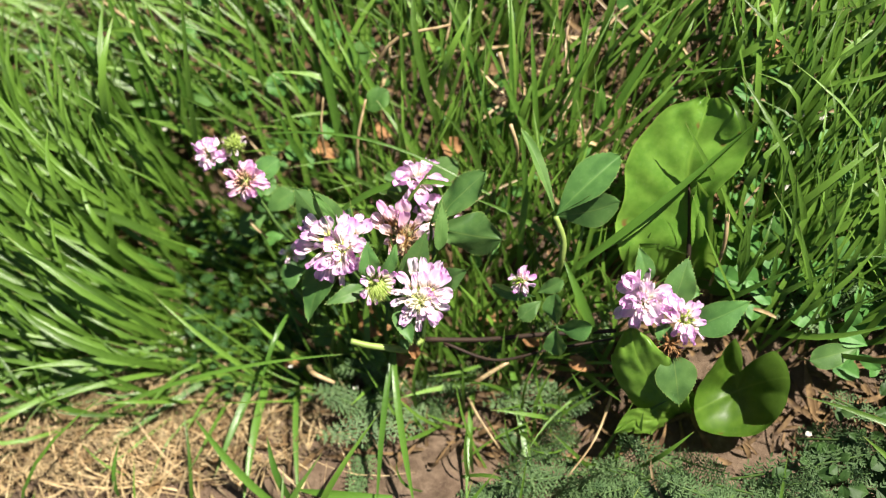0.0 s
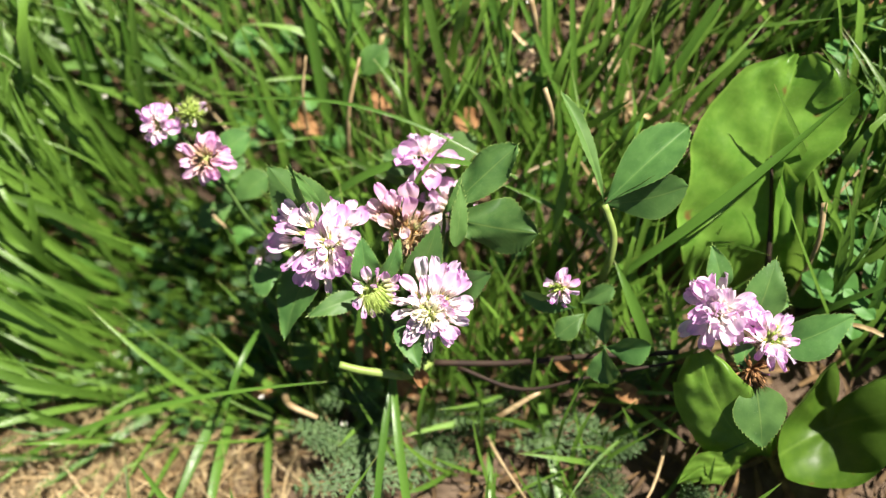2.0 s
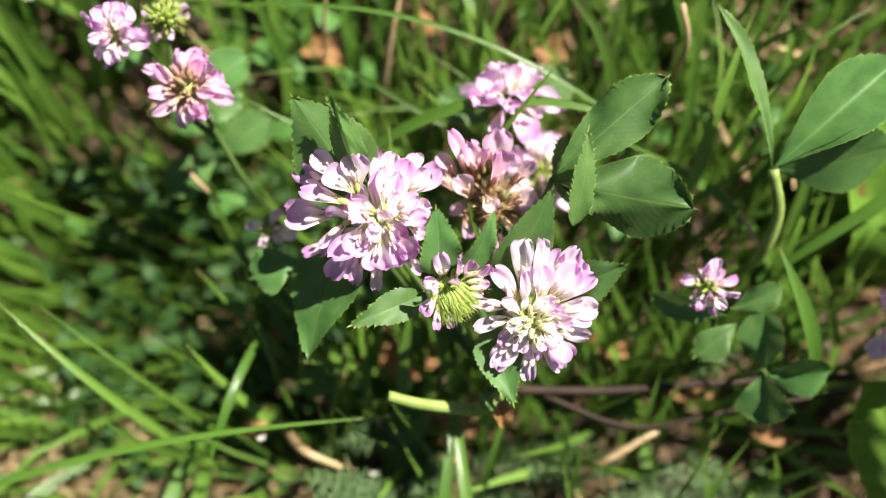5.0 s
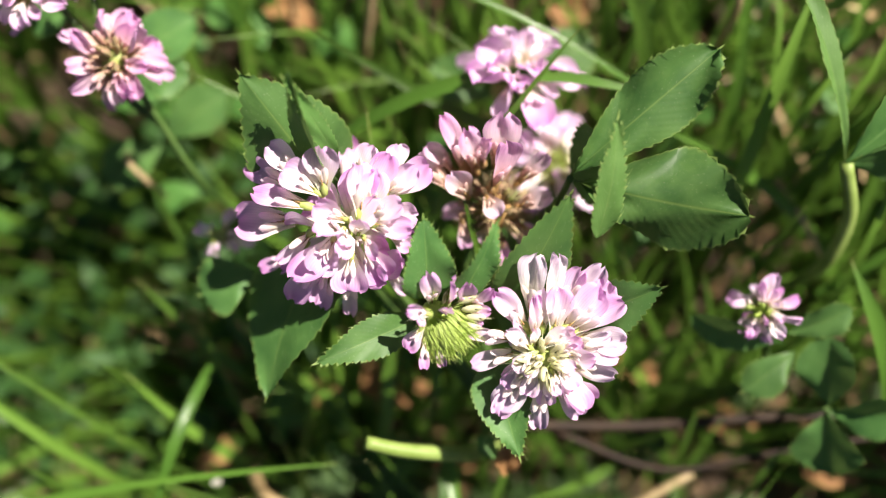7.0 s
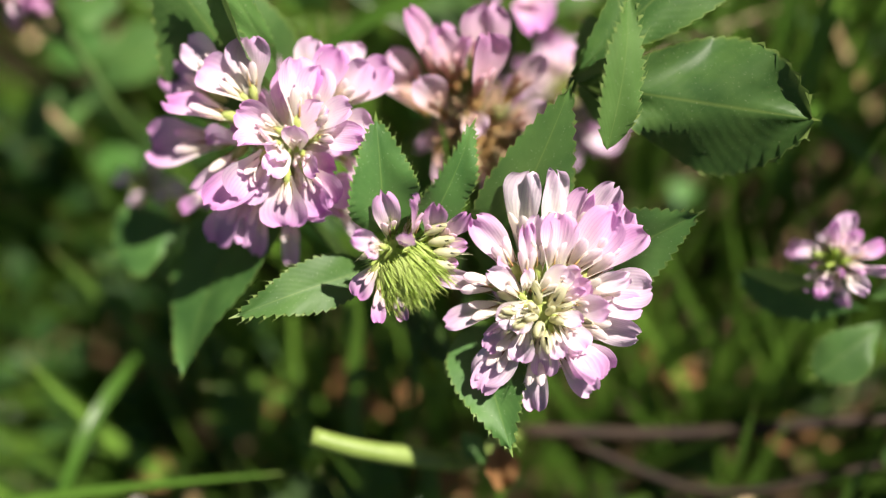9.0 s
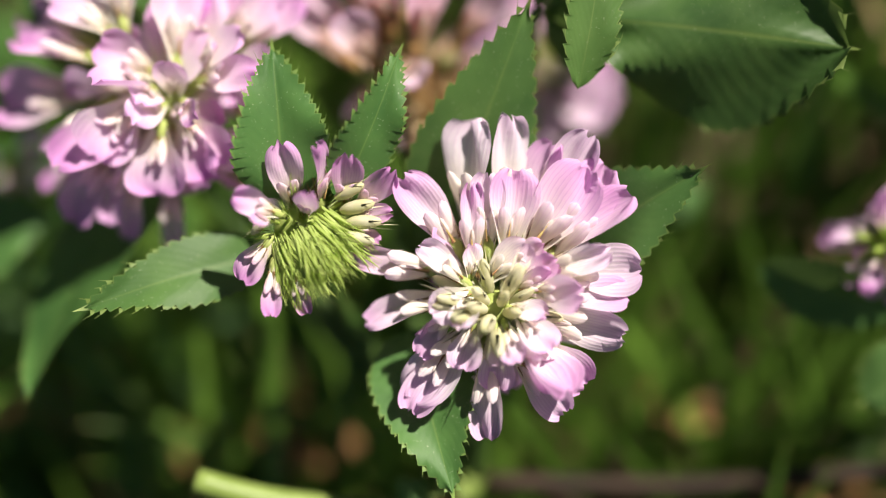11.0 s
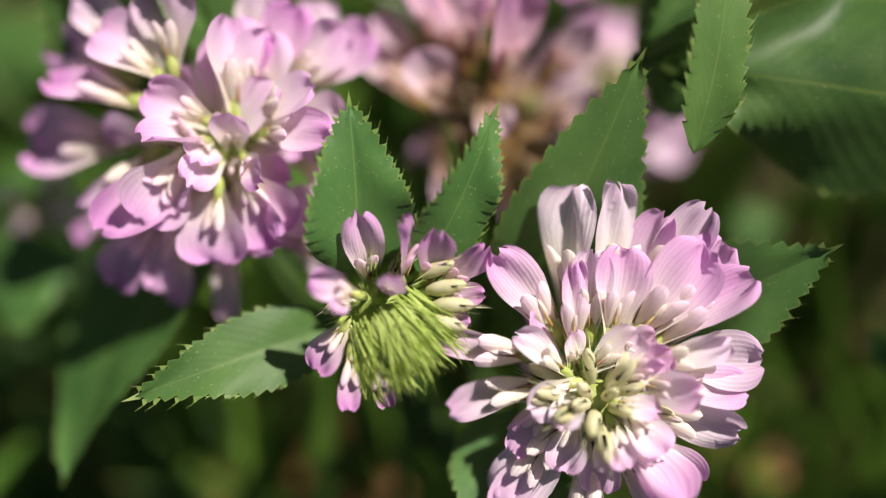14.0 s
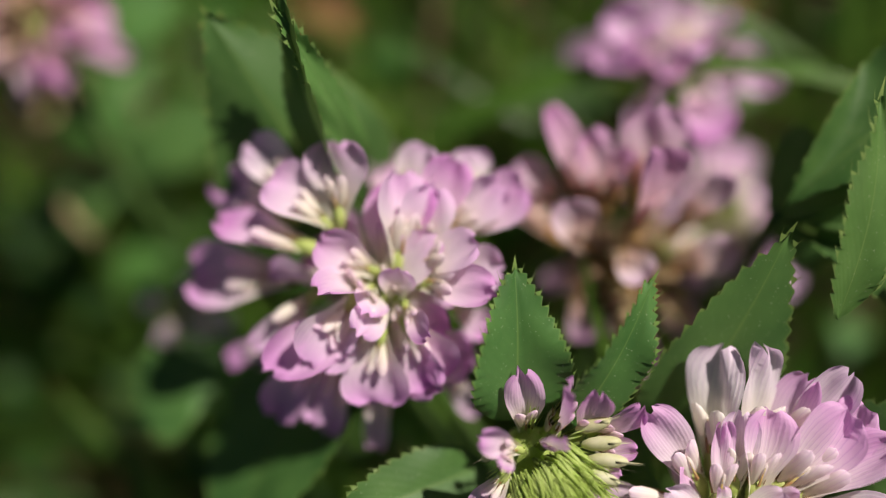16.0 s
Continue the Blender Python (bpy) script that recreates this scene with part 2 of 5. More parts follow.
def part(name, me, parent, m=None, label=""):
    """Links a mesh as one object under a thing or part; m is its pose in the world (the mesh is in world axes if none is given)."""
    ob = new(name, me)
    ob.parent = parent
    ob.matrix_basis = root_of(parent).inverted() @ (m or Matrix())
    return tagged(ob, label)


def low_end(p):
    """The place on the ground under p."""
    return (p[0], p[1], ground_height(p[0], p[1]) - 0.5 * MM)


def grid_faces(rows, cols, start=0):
    return [(start + i * cols + j, start + i * cols + j + 1, start + (i + 1) * cols + j + 1, start + (i + 1) * cols + j) for i in range(rows - 1) for j in range(cols - 1)]


def axes(direction, up):
    y = Vector(direction).normalized()
    z = Vector(up) - y * Vector(up).dot(y)
    if z.length < 1e-4:
        z = Vector((1, 0.2, 0)) - y * Vector((1, 0.2, 0)).dot(y)
    z.normalize()
    return y.cross(z), y, z


def leaf_width(shape, s):
    if shape == "ovate":
        return math.sin(math.pi * min(1, s ** 0.64)) ** 0.95
    if shape == "lobe":
        return max(0.0, 1 - abs(2 * s - 1) ** 2.7) ** 0.5
    if shape == "round":
        return math.sin(math.pi * min(1, s ** 1.1)) ** 0.55
    return math.sin(math.pi * min(1, s ** 1.45)) ** 0.74


def leaflet_points(base, tip, width, shape, up, roll, fold, bend, teeth, spine, ripple, seed, curl):
    """Vertices, uvs and faces of a leaflet: a folded, arched sheet with a finely notched edge, and thin pale spines on it."""
    rng = random.Random(seed)
    base, tip = Vector(base), Vector(tip)
    length = (tip - base).length
    x, y, z = axes(tip - base, up)
    turn = Matrix.Rotation(roll, 3, y)
    x, z = turn @ x, turn @ z
    cols = (-1.0, -0.72, -0.4, -0.14, 0.0, 0.14, 0.4, 0.72, 1.0)
    rows = 2 * teeth + 2
    phase = rng.uniform(0, 6)
    uneven = (rng.uniform(-0.09, 0.09), rng.uniform(-0.09, 0.09))

    def place(c, s, out=0.0, ahead=0.0):
        w = max(leaf_width(shape, s) * (1 + uneven[c > 0] * math.sin(7 * s + phase)), 0.02) * width / 2
        across, along = c * w + math.copysign(out, c), s * length + ahead
        lift = fold * abs(c) ** 1.1 * w + bend * length * math.sin(math.pi * s) - bend * 0.8 * length * s * s
        lift += ripple * math.sin(9 * s + phase + 3 * c) * abs(c) + ripple * 0.5 * math.sin(17 * s + 2 * phase + 5 * c) * c * c
        if curl and c * curl > 0:
            k = abs(curl) * max(0.0, abs(c) - 0.1) * min(1, 2.5 * s)
            across, lift = across * math.cos(k), lift + abs(across) * math.sin(k)
        return base + x * across + y * along + z * lift

    verts, uvs = [], []
    for i in range(rows):
        s = i / (rows - 1)
        for c in cols:
            notch = spine * 0.5 if abs(c) == 1 and i % 2 and 2 < i < rows - 1 else 0.0
            verts.append(place(c, s, notch, notch))
            uvs.append((c, s))
    faces = grid_faces(rows, len(cols))
    if spine > 0.2 * MM:
        for k in range(2, teeth):
            for c in (-1, 1):
                s = min(0.97, (k + rng.uniform(0.2, 0.8)) / teeth)
                far = spine * rng.choice((0.55, 0.8, 1.0, 1.25)) * (0.75 + 0.5 * s)
                n = len(verts)
                root, ahead = place(c, s - 0.016, -0.12 * MM), place(c, min(1, s + 0.020), -0.12 * MM)
                hook = place(c, s, far * 0.48, far * 0.30)
                verts += [root, ahead, hook - y * 0.07 * MM, hook + y * 0.09 * MM, place(c, s, far * 0.72, far * 1.15) + z * far * rng.uniform(-0.15, 0.3)]
                uvs += [(c, s), (c, s), (c * 1.03, s), (c * 1.03, s), (c * 1.08, s)]
                faces += [(n, n + 1, n + 3, n + 2), (n + 2, n + 3, n + 4)]
        n = len(verts)
        end = place(0, 1)
        verts += [end - x * 0.22 * MM - y * 0.3 * MM, end + x * 0.22 * MM - y * 0.3 * MM, end + y * spine * 1.5]
        uvs += [(1, 1), (1, 1), (1.08, 1)]
        faces.append((n, n + 1, n + 2))
    return verts, uvs, faces


def leaflet_mesh(base, tip, width, shape="ovate", up=(0, 0, 1), roll=0.0, fold=0.25, bend=0.06, teeth=15, spine=0.6 * MM, mat=None, ripple=0.25 * MM, seed=0, curl=0.0):
    verts, uvs, faces = leaflet_points(base, tip, width, shape, up, roll, fold, bend, teeth, spine, ripple, seed, curl)
    return mesh_of("leaflet", verts, faces, [mat or CLOVER], uvs)


def tube_mesh(points, r0, r1, mat, sides=8, steps=6, name="stem"):
    """A round stem along a smooth line through the points, tapering from r0 to r1."""
    pts = [Vector(p) for p in points]
    pts = [2 * pts[0] - pts[1], *pts, 2 * pts[-1] - pts[-2]]
    line = []
    for a, b, c, d in zip(pts, pts[1:], pts[2:], pts[3:]):
        for k in range(steps):
            t = k / steps
            line.append(0.5 * (2 * b + (c - a) * t + (2 * a - 5 * b + 4 * c - d) * t * t + (3 * b - a - 3 * c + d) * t ** 3))
    line.append(pts[-2])
    verts, uvs = [], []
    for i, p in enumerate(line):
        ahead = line[min(i + 1, len(line) - 1)] - line[max(i - 1, 0)]
        x, _, z = axes(ahead, (0.13, 0.21, 1))
        r = r0 + (r1 - r0) * i / (len(line) - 1)
        for k in range(sides):
            a = 2 * math.pi * k / sides
            verts.append(p + (x * math.cos(a) + z * math.sin(a)) * r)
            uvs.append((k / sides, i / len(line)))
    n = len(line)
    faces = [(i * sides + k, i * sides + (k + 1) % sides, (i + 1) * sides + (k + 1) % sides, (i + 1) * sides + k) for i in range(n - 1) for k in range(sides)]
    faces += [tuple(range(sides))[::-1], tuple((n - 1) * sides + k for k in range(sides))]
    return mesh_of(name, verts, faces, [mat], uvs)


def blade_points(base, tip, width, arch, bow, rows=11, keel=0.22, twist=0.0):
    """The rows of a grass blade: three vertices across, keeled, arched upwards and bowed sideways."""
    base, tip = Vector(base), Vector(tip)
    span = tip - base
    side = Vector((span.y, -span.x, 0))
    side = side.normalized() if side.length > 1e-6 else Vector((1, 0, 0))
    verts, uvs = [], []
    for i in range(rows):
        s = i / (rows - 1)
        p = base + span * s + Vector((0, 0, 1)) * arch * math.sin(math.pi * s ** 0.8) + side * bow * math.sin(math.pi * s)
        w = width / 2 * (0.72 + 0.28 * min(1, 4 * s)) * (1 - max(0, (s - 0.45) / 0.55) ** 1.7) + 0.00004
        a = twist * (s - 0.3)
        across = side * math.cos(a) + Vector((0, 0, 1)) * math.sin(a)
        lift = Vector((0, 0, 1)) * math.cos(a) - side * math.sin(a)
        for c in (-1, 0, 1):
            verts.append(p + across * c * w + lift * (abs(c) * keel * w))
            uvs.append((c, s))
    return verts, uvs


def blade_mesh(base, tip, width, arch=4 * MM, bow=0.0, mat=None, twist=0.0, rows=14):
    verts, uvs = blade_points(base, tip, width, arch, bow, rows, 0.3, twist)
    return mesh_of("blade", verts, grid_faces(rows, 3), [mat or GRASS_HERO], uvs)


def ellipsoid(centre, radii, turn, rings=5, sides=7):
    verts, faces = [], []
    for i in range(rings + 1):
        a = math.pi * i / rings
        for k in range(sides):
            b = 2 * math.pi * k / sides
            verts.append(Vector(centre) + turn @ Vector((radii[0] * math.sin(a) * math.cos(b), -radii[1] * math.cos(a), radii[2] * math.sin(a) * math.sin(b))))
    for i in range(rings):
        for k in range(sides):
            faces.append((i * sides + k, i * sides + (k + 1) % sides, (i + 1) * sides + (k + 1) % sides, (i + 1) * sides + k))
    return verts, faces


def floret_mesh(petal, seed, length=1.0, width=0.5, droop=0.25, cup=0.5, open_=1.0, calyx=None, twist=0.0, claw=1.5):
    """One floret of unit length along +y, its upper side to +z: the broad banner petal, the two wings with the keel on it, and the calyx with its teeth."""
    rng = random.Random(seed)
    verts, faces, uvs, which = [], [], [], []
    rows, cols = 12, 9
    wavy, side = rng.uniform(0.04, 0.095), rng.choice((-1, 1))
    lip = rng.uniform(-0.2, 0.15)
    skew = rng.uniform(-0.12, 0.12)
    for i in range(rows):
        s = math.sin(math.pi / 2 * i / (rows - 1)) ** 0.9
        grow = min(1, s / 0.62)
        w = width / 2 * (0.30 + 0.70 * grow ** claw)
        if s > 0.74:
            w *= math.sqrt(max(0.0, 1 - ((s - 0.74) / 0.27) ** 2.3)) * 0.78 + 0.22
        for j in range(cols):
            c = -1 + 2 * j / (cols - 1)
            notch = (0.034 * (1 - min(1, abs(c) / 0.35)) + 0.018 * math.sin(9 * c + seed)) * max(0, (s - 0.8) / 0.2)
            x = c * w + skew * s * s * 0.6
            yy = (s - notch) * length
            zz = cup * w * abs(c) ** 1.6 * (1 - 0.55 * s) - droop * s * s * length + wavy * math.sin(5.5 * c + 6 * s + seed) * s * s + twist * c * w * s
            zz += 0.55 * w * max(0.0, c * side - 0.45) * s + lip * max(0.0, s - 0.75) * length * (1 - 0.4 * c * c)
            verts.append((x, yy, zz))
            uvs.append((c, s))
    faces += grid_faces(rows, cols)
    which += [0] * len(faces)
    for sgn in (-1, 1):
        tilt = Matrix.Rotation(0.28, 3, "X") @ Matrix.Rotation(-sgn * 0.16 * open_, 3, "Z")
        v, f = ellipsoid((sgn * 0.07, 0.34 * length, 0.07), (0.10, 0.26, 0.05), tilt, 6, 8)
        n = len(verts)
        for p in v:
            t = max(0.0, min(1.0, (p[1] - 0.08) / 0.52))
            broad = 0.35 + 0.75 * t
            verts.append((sgn * 0.05 + (p[0] - sgn * 0.05) * broad, p[1], p[2] + 0.05 * t * t - 0.25 * abs(p[0] - sgn * 0.05) * t))
            uvs.append((p[0] * 3, 0.12 + 0.42 * t * t))
        faces += [tuple(n + k for k in q) for q in f]
        which += [0] * len(f)
    v, f = ellipsoid((0, 0.33 * length, 0.10), (0.035, 0.13, 0.045), Matrix.Rotation(0.3, 3, "X"), 4, 6)
    n = len(verts)
    verts += [tuple(p) for p in v]
    uvs += [(0, 0.3)] * len(v)
    faces += [tuple(n + k for k in q) for q in f]
    which += [1] * len(f)
    v, f = ellipsoid((0, 0.03, 0.0), (0.10, 0.20, 0.10), Matrix.Identity(3), 4, 6)
    n = len(verts)
    verts += [tuple(p) for p in v]
    uvs += [(0, 0)] * len(v)
    faces += [tuple(n + k for k in q) for q in f]
    which += [2] * len(f)
    for k in range(5):
        a = 2 * math.pi * k / 5 + 0.4
        n = len(verts)
        root, out = Vector((0.085 * math.cos(a), 0.14, 0.085 * math.sin(a))), Vector((0.16 * math.cos(a), 0.42, 0.16 * math.sin(a)))
        side = Vector((-math.sin(a), 0, math.cos(a))) * 0.022
        verts += [tuple(root + side), tuple(root - side), tuple(out), tuple(root + Vector((math.cos(a), 0, math.sin(a))) * 0.02)]
        uvs += [(0, 0)] * 4
        faces += [(n, n + 1, n + 2), (n + 1, n + 3, n + 2), (n + 3, n, n + 2)]
        which += [3] * 3
    return mesh_of("floret", verts, faces, [petal, KEEL, calyx or CALYX, TEETH_RED], uvs, which)


def bud_mesh(seed, mat, hair=True, fat=0.13):
    """A closed bud of unit length: a swollen green calyx with long fine teeth and a cream tip."""
    rng = random.Random(seed)
    verts, faces = ellipsoid((0, 0.42, 0), (fat, 0.45, fat), Matrix.Identity(3), 6, 7)
    verts = [tuple(v) for v in verts]
    which = [0] * len(faces)
    for k in range(9 if hair else 4):
        a = 2 * math.pi * k / (9 if hair else 4) + rng.uniform(-0.3, 0.3)
        n = len(verts)
        root = Vector((0.12 * math.cos(a), 0.45, 0.12 * math.sin(a)))
        out = Vector((0.22 * math.cos(a), rng.uniform(0.95, 1.25), 0.22 * math.sin(a)))
        side = Vector((-math.sin(a), 0, math.cos(a))) * 0.03
        verts += [tuple(root + side), tuple(root - side), tuple(out), tuple(root * 0.9)]
        faces += [(n, n + 1, n + 2), (n + 1, n + 3, n + 2), (n + 3, n, n + 2)]
        which += [0] * 3
    return mesh_of("bud", verts, faces, [mat], [(0, 0.4)] * len(verts), which)


def clover_head(parent, centre, axis, radius, count, petal, seed, label="", top=8, last=100, buds=7, calyx=None, bud_mat=None, wide=0.44, hairy=False, spread=0.42, core_share=0.22, reach=0.40, bud_size=0.30, bud_fat=0.13, low=0, comb=0.0, inner=0):
    """A flower head: a small receptacle with florets set round it in a spiral, closed buds at the top; inner ones stand over the middle."""
    rng = random.Random(seed)
    centre, axis = Vector(centre), Vector(axis).normalized()
    x, _, z = axes(axis, (0.1, 1, 0.2))
    core = radius * core_share
    turn = Matrix((x, z, axis)).transposed()
    v, f = ellipsoid((0, 0, 0), (core * 0.9, core * 0.9, core), Matrix.Identity(3), 6, 10)
    me = mesh_of("flower_head", v, f, [calyx or CALYX], [(0, 0)] * len(v))
    head = part("flower_head", me, parent, Matrix.Translation(centre) @ turn.to_4x4(), label)
    kinds = [floret_mesh(petal, seed * 10 + k, 1.0, wide * rng.uniform(0.8, 1.3), rng.uniform(-0.1, 0.3), rng.uniform(0.4, 1.1), rng.uniform(0.6, 1.4), calyx, rng.uniform(-0.5, 0.5)) for k in range(8)]
    bud_kinds = [bud_mesh(seed * 10 + k, bud_mat or CALYX, hairy, bud_fat) for k in range(3)]

    def put(me, name, d, long, up, spin, start):
        d = d.normalized()
        a, b, c = axes(d, up)
        r = Matrix.Rotation(spin, 3, d)
        m = Matrix((r @ a, b, r @ c)).transposed().to_4x4()
        m.translation = start
        part(name, me, head, m @ Matrix.Scale(long, 4))

    for i in range(count + buds):
        k = (i + 0.5) / (count + buds)
        theta = radians((top if i < buds else max(top, low)) + (last - (top if i < buds else max(top, low))) * k ** 0.66) + rng.uniform(-0.14, 0.14)
        phi = i * 2.39996 + rng.uniform(-0.3, 0.3)
        d = axis * math.cos(theta) + (x * math.cos(phi) + z * math.sin(phi)) * math.sin(theta)
        closed = i < buds
        long = radius * (bud_size if closed else reach + 0.24 * min(1.0, theta / 1.35)) * rng.uniform(0.7, 1.25)
        tilt = d + Vector((rng.gauss(0, spread), rng.gauss(0, spread), rng.gauss(0, spread))) * 0.6
        put(rng.choice(bud_kinds if closed else kinds), "bud" if closed else "floret", d.lerp(axis, comb) if closed else tilt, long, axis if theta > 0.15 else x, rng.gauss(0, 0.8), centre + d * core * 0.75)
    steep = [floret_mesh(petal, seed * 10 + 80 + k, 1.0, wide * rng.uniform(1.0, 1.5), rng.uniform(0.35, 0.85), rng.uniform(0.3, 0.9), rng.uniform(0.6, 1.2), calyx, rng.uniform(-0.6, 0.6)) for k in range(6)] if inner else []
    for i in range(inner):
        theta, phi = radians(6 + 50 * ((i + 0.5) / inner) ** 0.6) + rng.uniform(-0.1, 0.1), i * 2.39996 + rng.uniform(-0.4, 0.4)
        d = axis * math.cos(theta) + (x * math.cos(phi) + z * math.sin(phi)) * math.sin(theta)
        put(rng.choice(steep if theta > 0.42 else kinds), "floret", d, radius * rng.uniform(0.38, 0.60), axis if theta > 0.2 else x, rng.gauss(0, 0.5), centre + d * core * 0.7)
    return head

# ---- ground ----
def ground_height(x, y):
    low = -9.0 * (1 + math.tanh((y + 0.047 + 0.10 * max(-0.3, min(0.3, x)) + 0.020 * math.exp(-((x - 0.045) / 0.030) ** 2) + 0.009 * math.exp(-((x + 0.085) / 0.075) ** 4)) / 0.009)) - 21.0 * math.exp(-((x + 0.070) / 0.040) ** 2 - ((y - 0.014) / 0.046) ** 2) - 7.0 * math.exp(-((x - 0.005) / 0.03) ** 2 - ((y + 0.002) / 0.022) ** 2)
    near = math.exp(-(x * x + y * y) / 0.25)
    return (noise.fractal(Vector((x * 30, y * 30, 3.1)), 0.9, 2.0, 4) * 2.0 * MM + noise.fractal(Vector((x * 160, y * 160, 7.7)), 0.8, 2.0, 3) * 0.7 * MM) * near + (low + 9.0) * near * MM - 9.0 * MM


def build_ground():
    ticks = [0.0]
    step = 0.003
    while ticks[-1] < 300:
        ticks.append(ticks[-1] + step)
        if ticks[-1] > 0.2:
            step *= 1.35
    line = [-t for t in reversed(ticks[1:])] + ticks
    verts = [(x, y, ground_height(x, y)) for y in line for x in line]
    me = mesh_of("ground", verts, grid_faces(len(line), len(line)), [SOIL])
    tagged(new("ground", me), "dry crumbly brown soil between the grass", "ground", kind="structure")


build_ground()


def scatter_grass(name, label, count, area, length, width, lean, spread, mat, seed, height=(4, 20), avoid=()):
    """Many blades as one mesh; lean gives the way (degrees from +x) in which they lie over at a place."""
    rng = random.Random(seed)
    verts, faces, uvs = [], [], []
    rows = 7
    made = 0
    while made < count:
        x, y = rng.uniform(*area[0]), rng.uniform(*area[1])
        if x * x + y * y > 0.74 or any(((x - a) / r) ** 2 + ((y - b) / s) ** 2 < 1 and rng.random() < k for a, b, r, s, k in avoid):
            continue
        made += 1
        way = radians(lean(x, y) + rng.gauss(0, spread))
        far = rng.uniform(*length)
        top = rng.uniform(*height) * MM
        base = (x, y, ground_height(x, y) - 0.5 * MM)
        tip = (x + math.cos(way) * far, y + math.sin(way) * far, top * rng.uniform(0.3, 1.0))
        v, u = blade_points(base, tip, rng.uniform(*width), top * rng.uniform(0.3, 0.9), far * rng.gauss(0, 0.08), rows, 0.25, rng.gauss(0, 0.9))
        n = len(verts)
        verts += v
        uvs += u
        faces += grid_faces(rows, 3, n)
    me = mesh_of(name, verts, faces, [mat], uvs)
    return tagged(new(name, me), label, "grass", kind="stuff")


def lean_field(x, y):
    return 92 + max(-40, min(75, -x * 520)) if y > -0.06 else 80


BARE = ((0.082, 0.012, 0.030, 0.045, 0.97), (0.095, -0.032, 0.028, 0.026, 1.0), (-0.068, 0.020, 0.044, 0.040, 0.8), (0.03, 0.0, 0.03, 0.02, 0.6), (-0.05, -0.075, 0.15, 0.040, 0.97), (0.10, -0.055, 0.13, 0.045, 1.0), (-0.090, -0.006, 0.045, 0.028, 0.35), (-0.01, 0.002, 0.028, 0.02, 0.85), (-0.066, -0.010, 0.034, 0.026, 0.5))
scatter_grass("lawn_grass", "short green lawn grass lying over in the sun", 2050, ((-0.24, 0.26), (-0.09, 0.20)), (0.020, 0.070), (0.7 * MM, 2.4 * MM), lean_field, 24, GRASS, 5, (5, 22), BARE)
scatter_grass("fine_grass", "fine thin grass stalks between the blades", 1100, ((-0.22, 0.24), (-0.05, 0.20)), (0.015, 0.050), (0.35 * MM, 0.9 * MM), lean_field, 40, GRASS, 8, (2, 17), BARE)
scatter_grass("far_lawn_grass", "green lawn grass all round", 9000, ((-0.9, 0.9), (-0.8, 0.9)), (0.03, 0.08), (1.5 * MM, 3.5 * MM), lambda x, y: 90, 45, GRASS, 6, (6, 22), ((0, 0.04, 0.22, 0.16, 1.0),))


def scatter_straw(name, label, count, where, seed, mat, length=(6, 28), width=(0.35, 1.1), top=4.0, flat=0.5):
    """Dry bits lying crosswise on the soil, as one mesh: where(rng) gives the places."""
    rng = random.Random(seed)
    verts, faces, uvs = [], [], []
    for _ in range(count):
        x, y = where(rng)
        a, far = rng.uniform(0, math.pi), rng.uniform(*length) * MM
        dx, dy = math.cos(a) * far / 2, math.sin(a) * far / 2
        low = ground_height(x, y) + 0.4 * MM
        base = (x - dx, y - dy, low + rng.uniform(0, top) * MM * flat)
        tip = (x + dx, y + dy, low + rng.uniform(0, top) * MM)
        v, u = blade_points(base, tip, rng.uniform(*width) * MM, rng.uniform(0, 2.0) * MM, far * rng.gauss(0, 0.07), 5, 0.5, rng.gauss(0, 0.8))
        n = len(verts)
        verts += v
        uvs += u
        faces += grid_faces(5, 3, n)
    return tagged(new(name, mesh_of(name, verts, faces, [mat], uvs)), label, "straw", kind="stuff")


scatter_straw("dry_straw", "pale dry straw heaped on the soil", 1000, lambda r: (r.gauss(-0.112, 0.034), r.gauss(-0.043, 0.011)), 11, STRAW, (8, 40), (0.2, 0.75), 8.0)
scatter_straw("loose_straw", "loose pale straw caught between the blades", 60, lambda r: (r.gauss(-0.062, 0.028), r.gauss(-0.012, 0.014)), 16, STRAW, (10, 36), (0.25, 0.8), 9.0, 0.8)
scatter_straw("dry_grass", "bleached dead grass among the green blades", 190, lambda r: (r.gauss(0.10, 0.07), r.gauss(0.085, 0.035)), 15, STRAW, (8, 30), (0.4, 1.2), 22.0, 0.9)
scatter_straw("thatch", "brown dead thatch under the grass", 4200, lambda r: (r.uniform(-0.22, 0.24), r.uniform(-0.055, 0.19)), 12, THATCH, (5, 24), (0.5, 2.0), 6.0)
scatter_straw("husks", "small pale husks on the bare soil", 90, lambda r: (r.gauss(-0.10, 0.03), r.gauss(-0.055, 0.008)), 13, STRAW, (2, 5), (1.2, 2.0), 2.0)


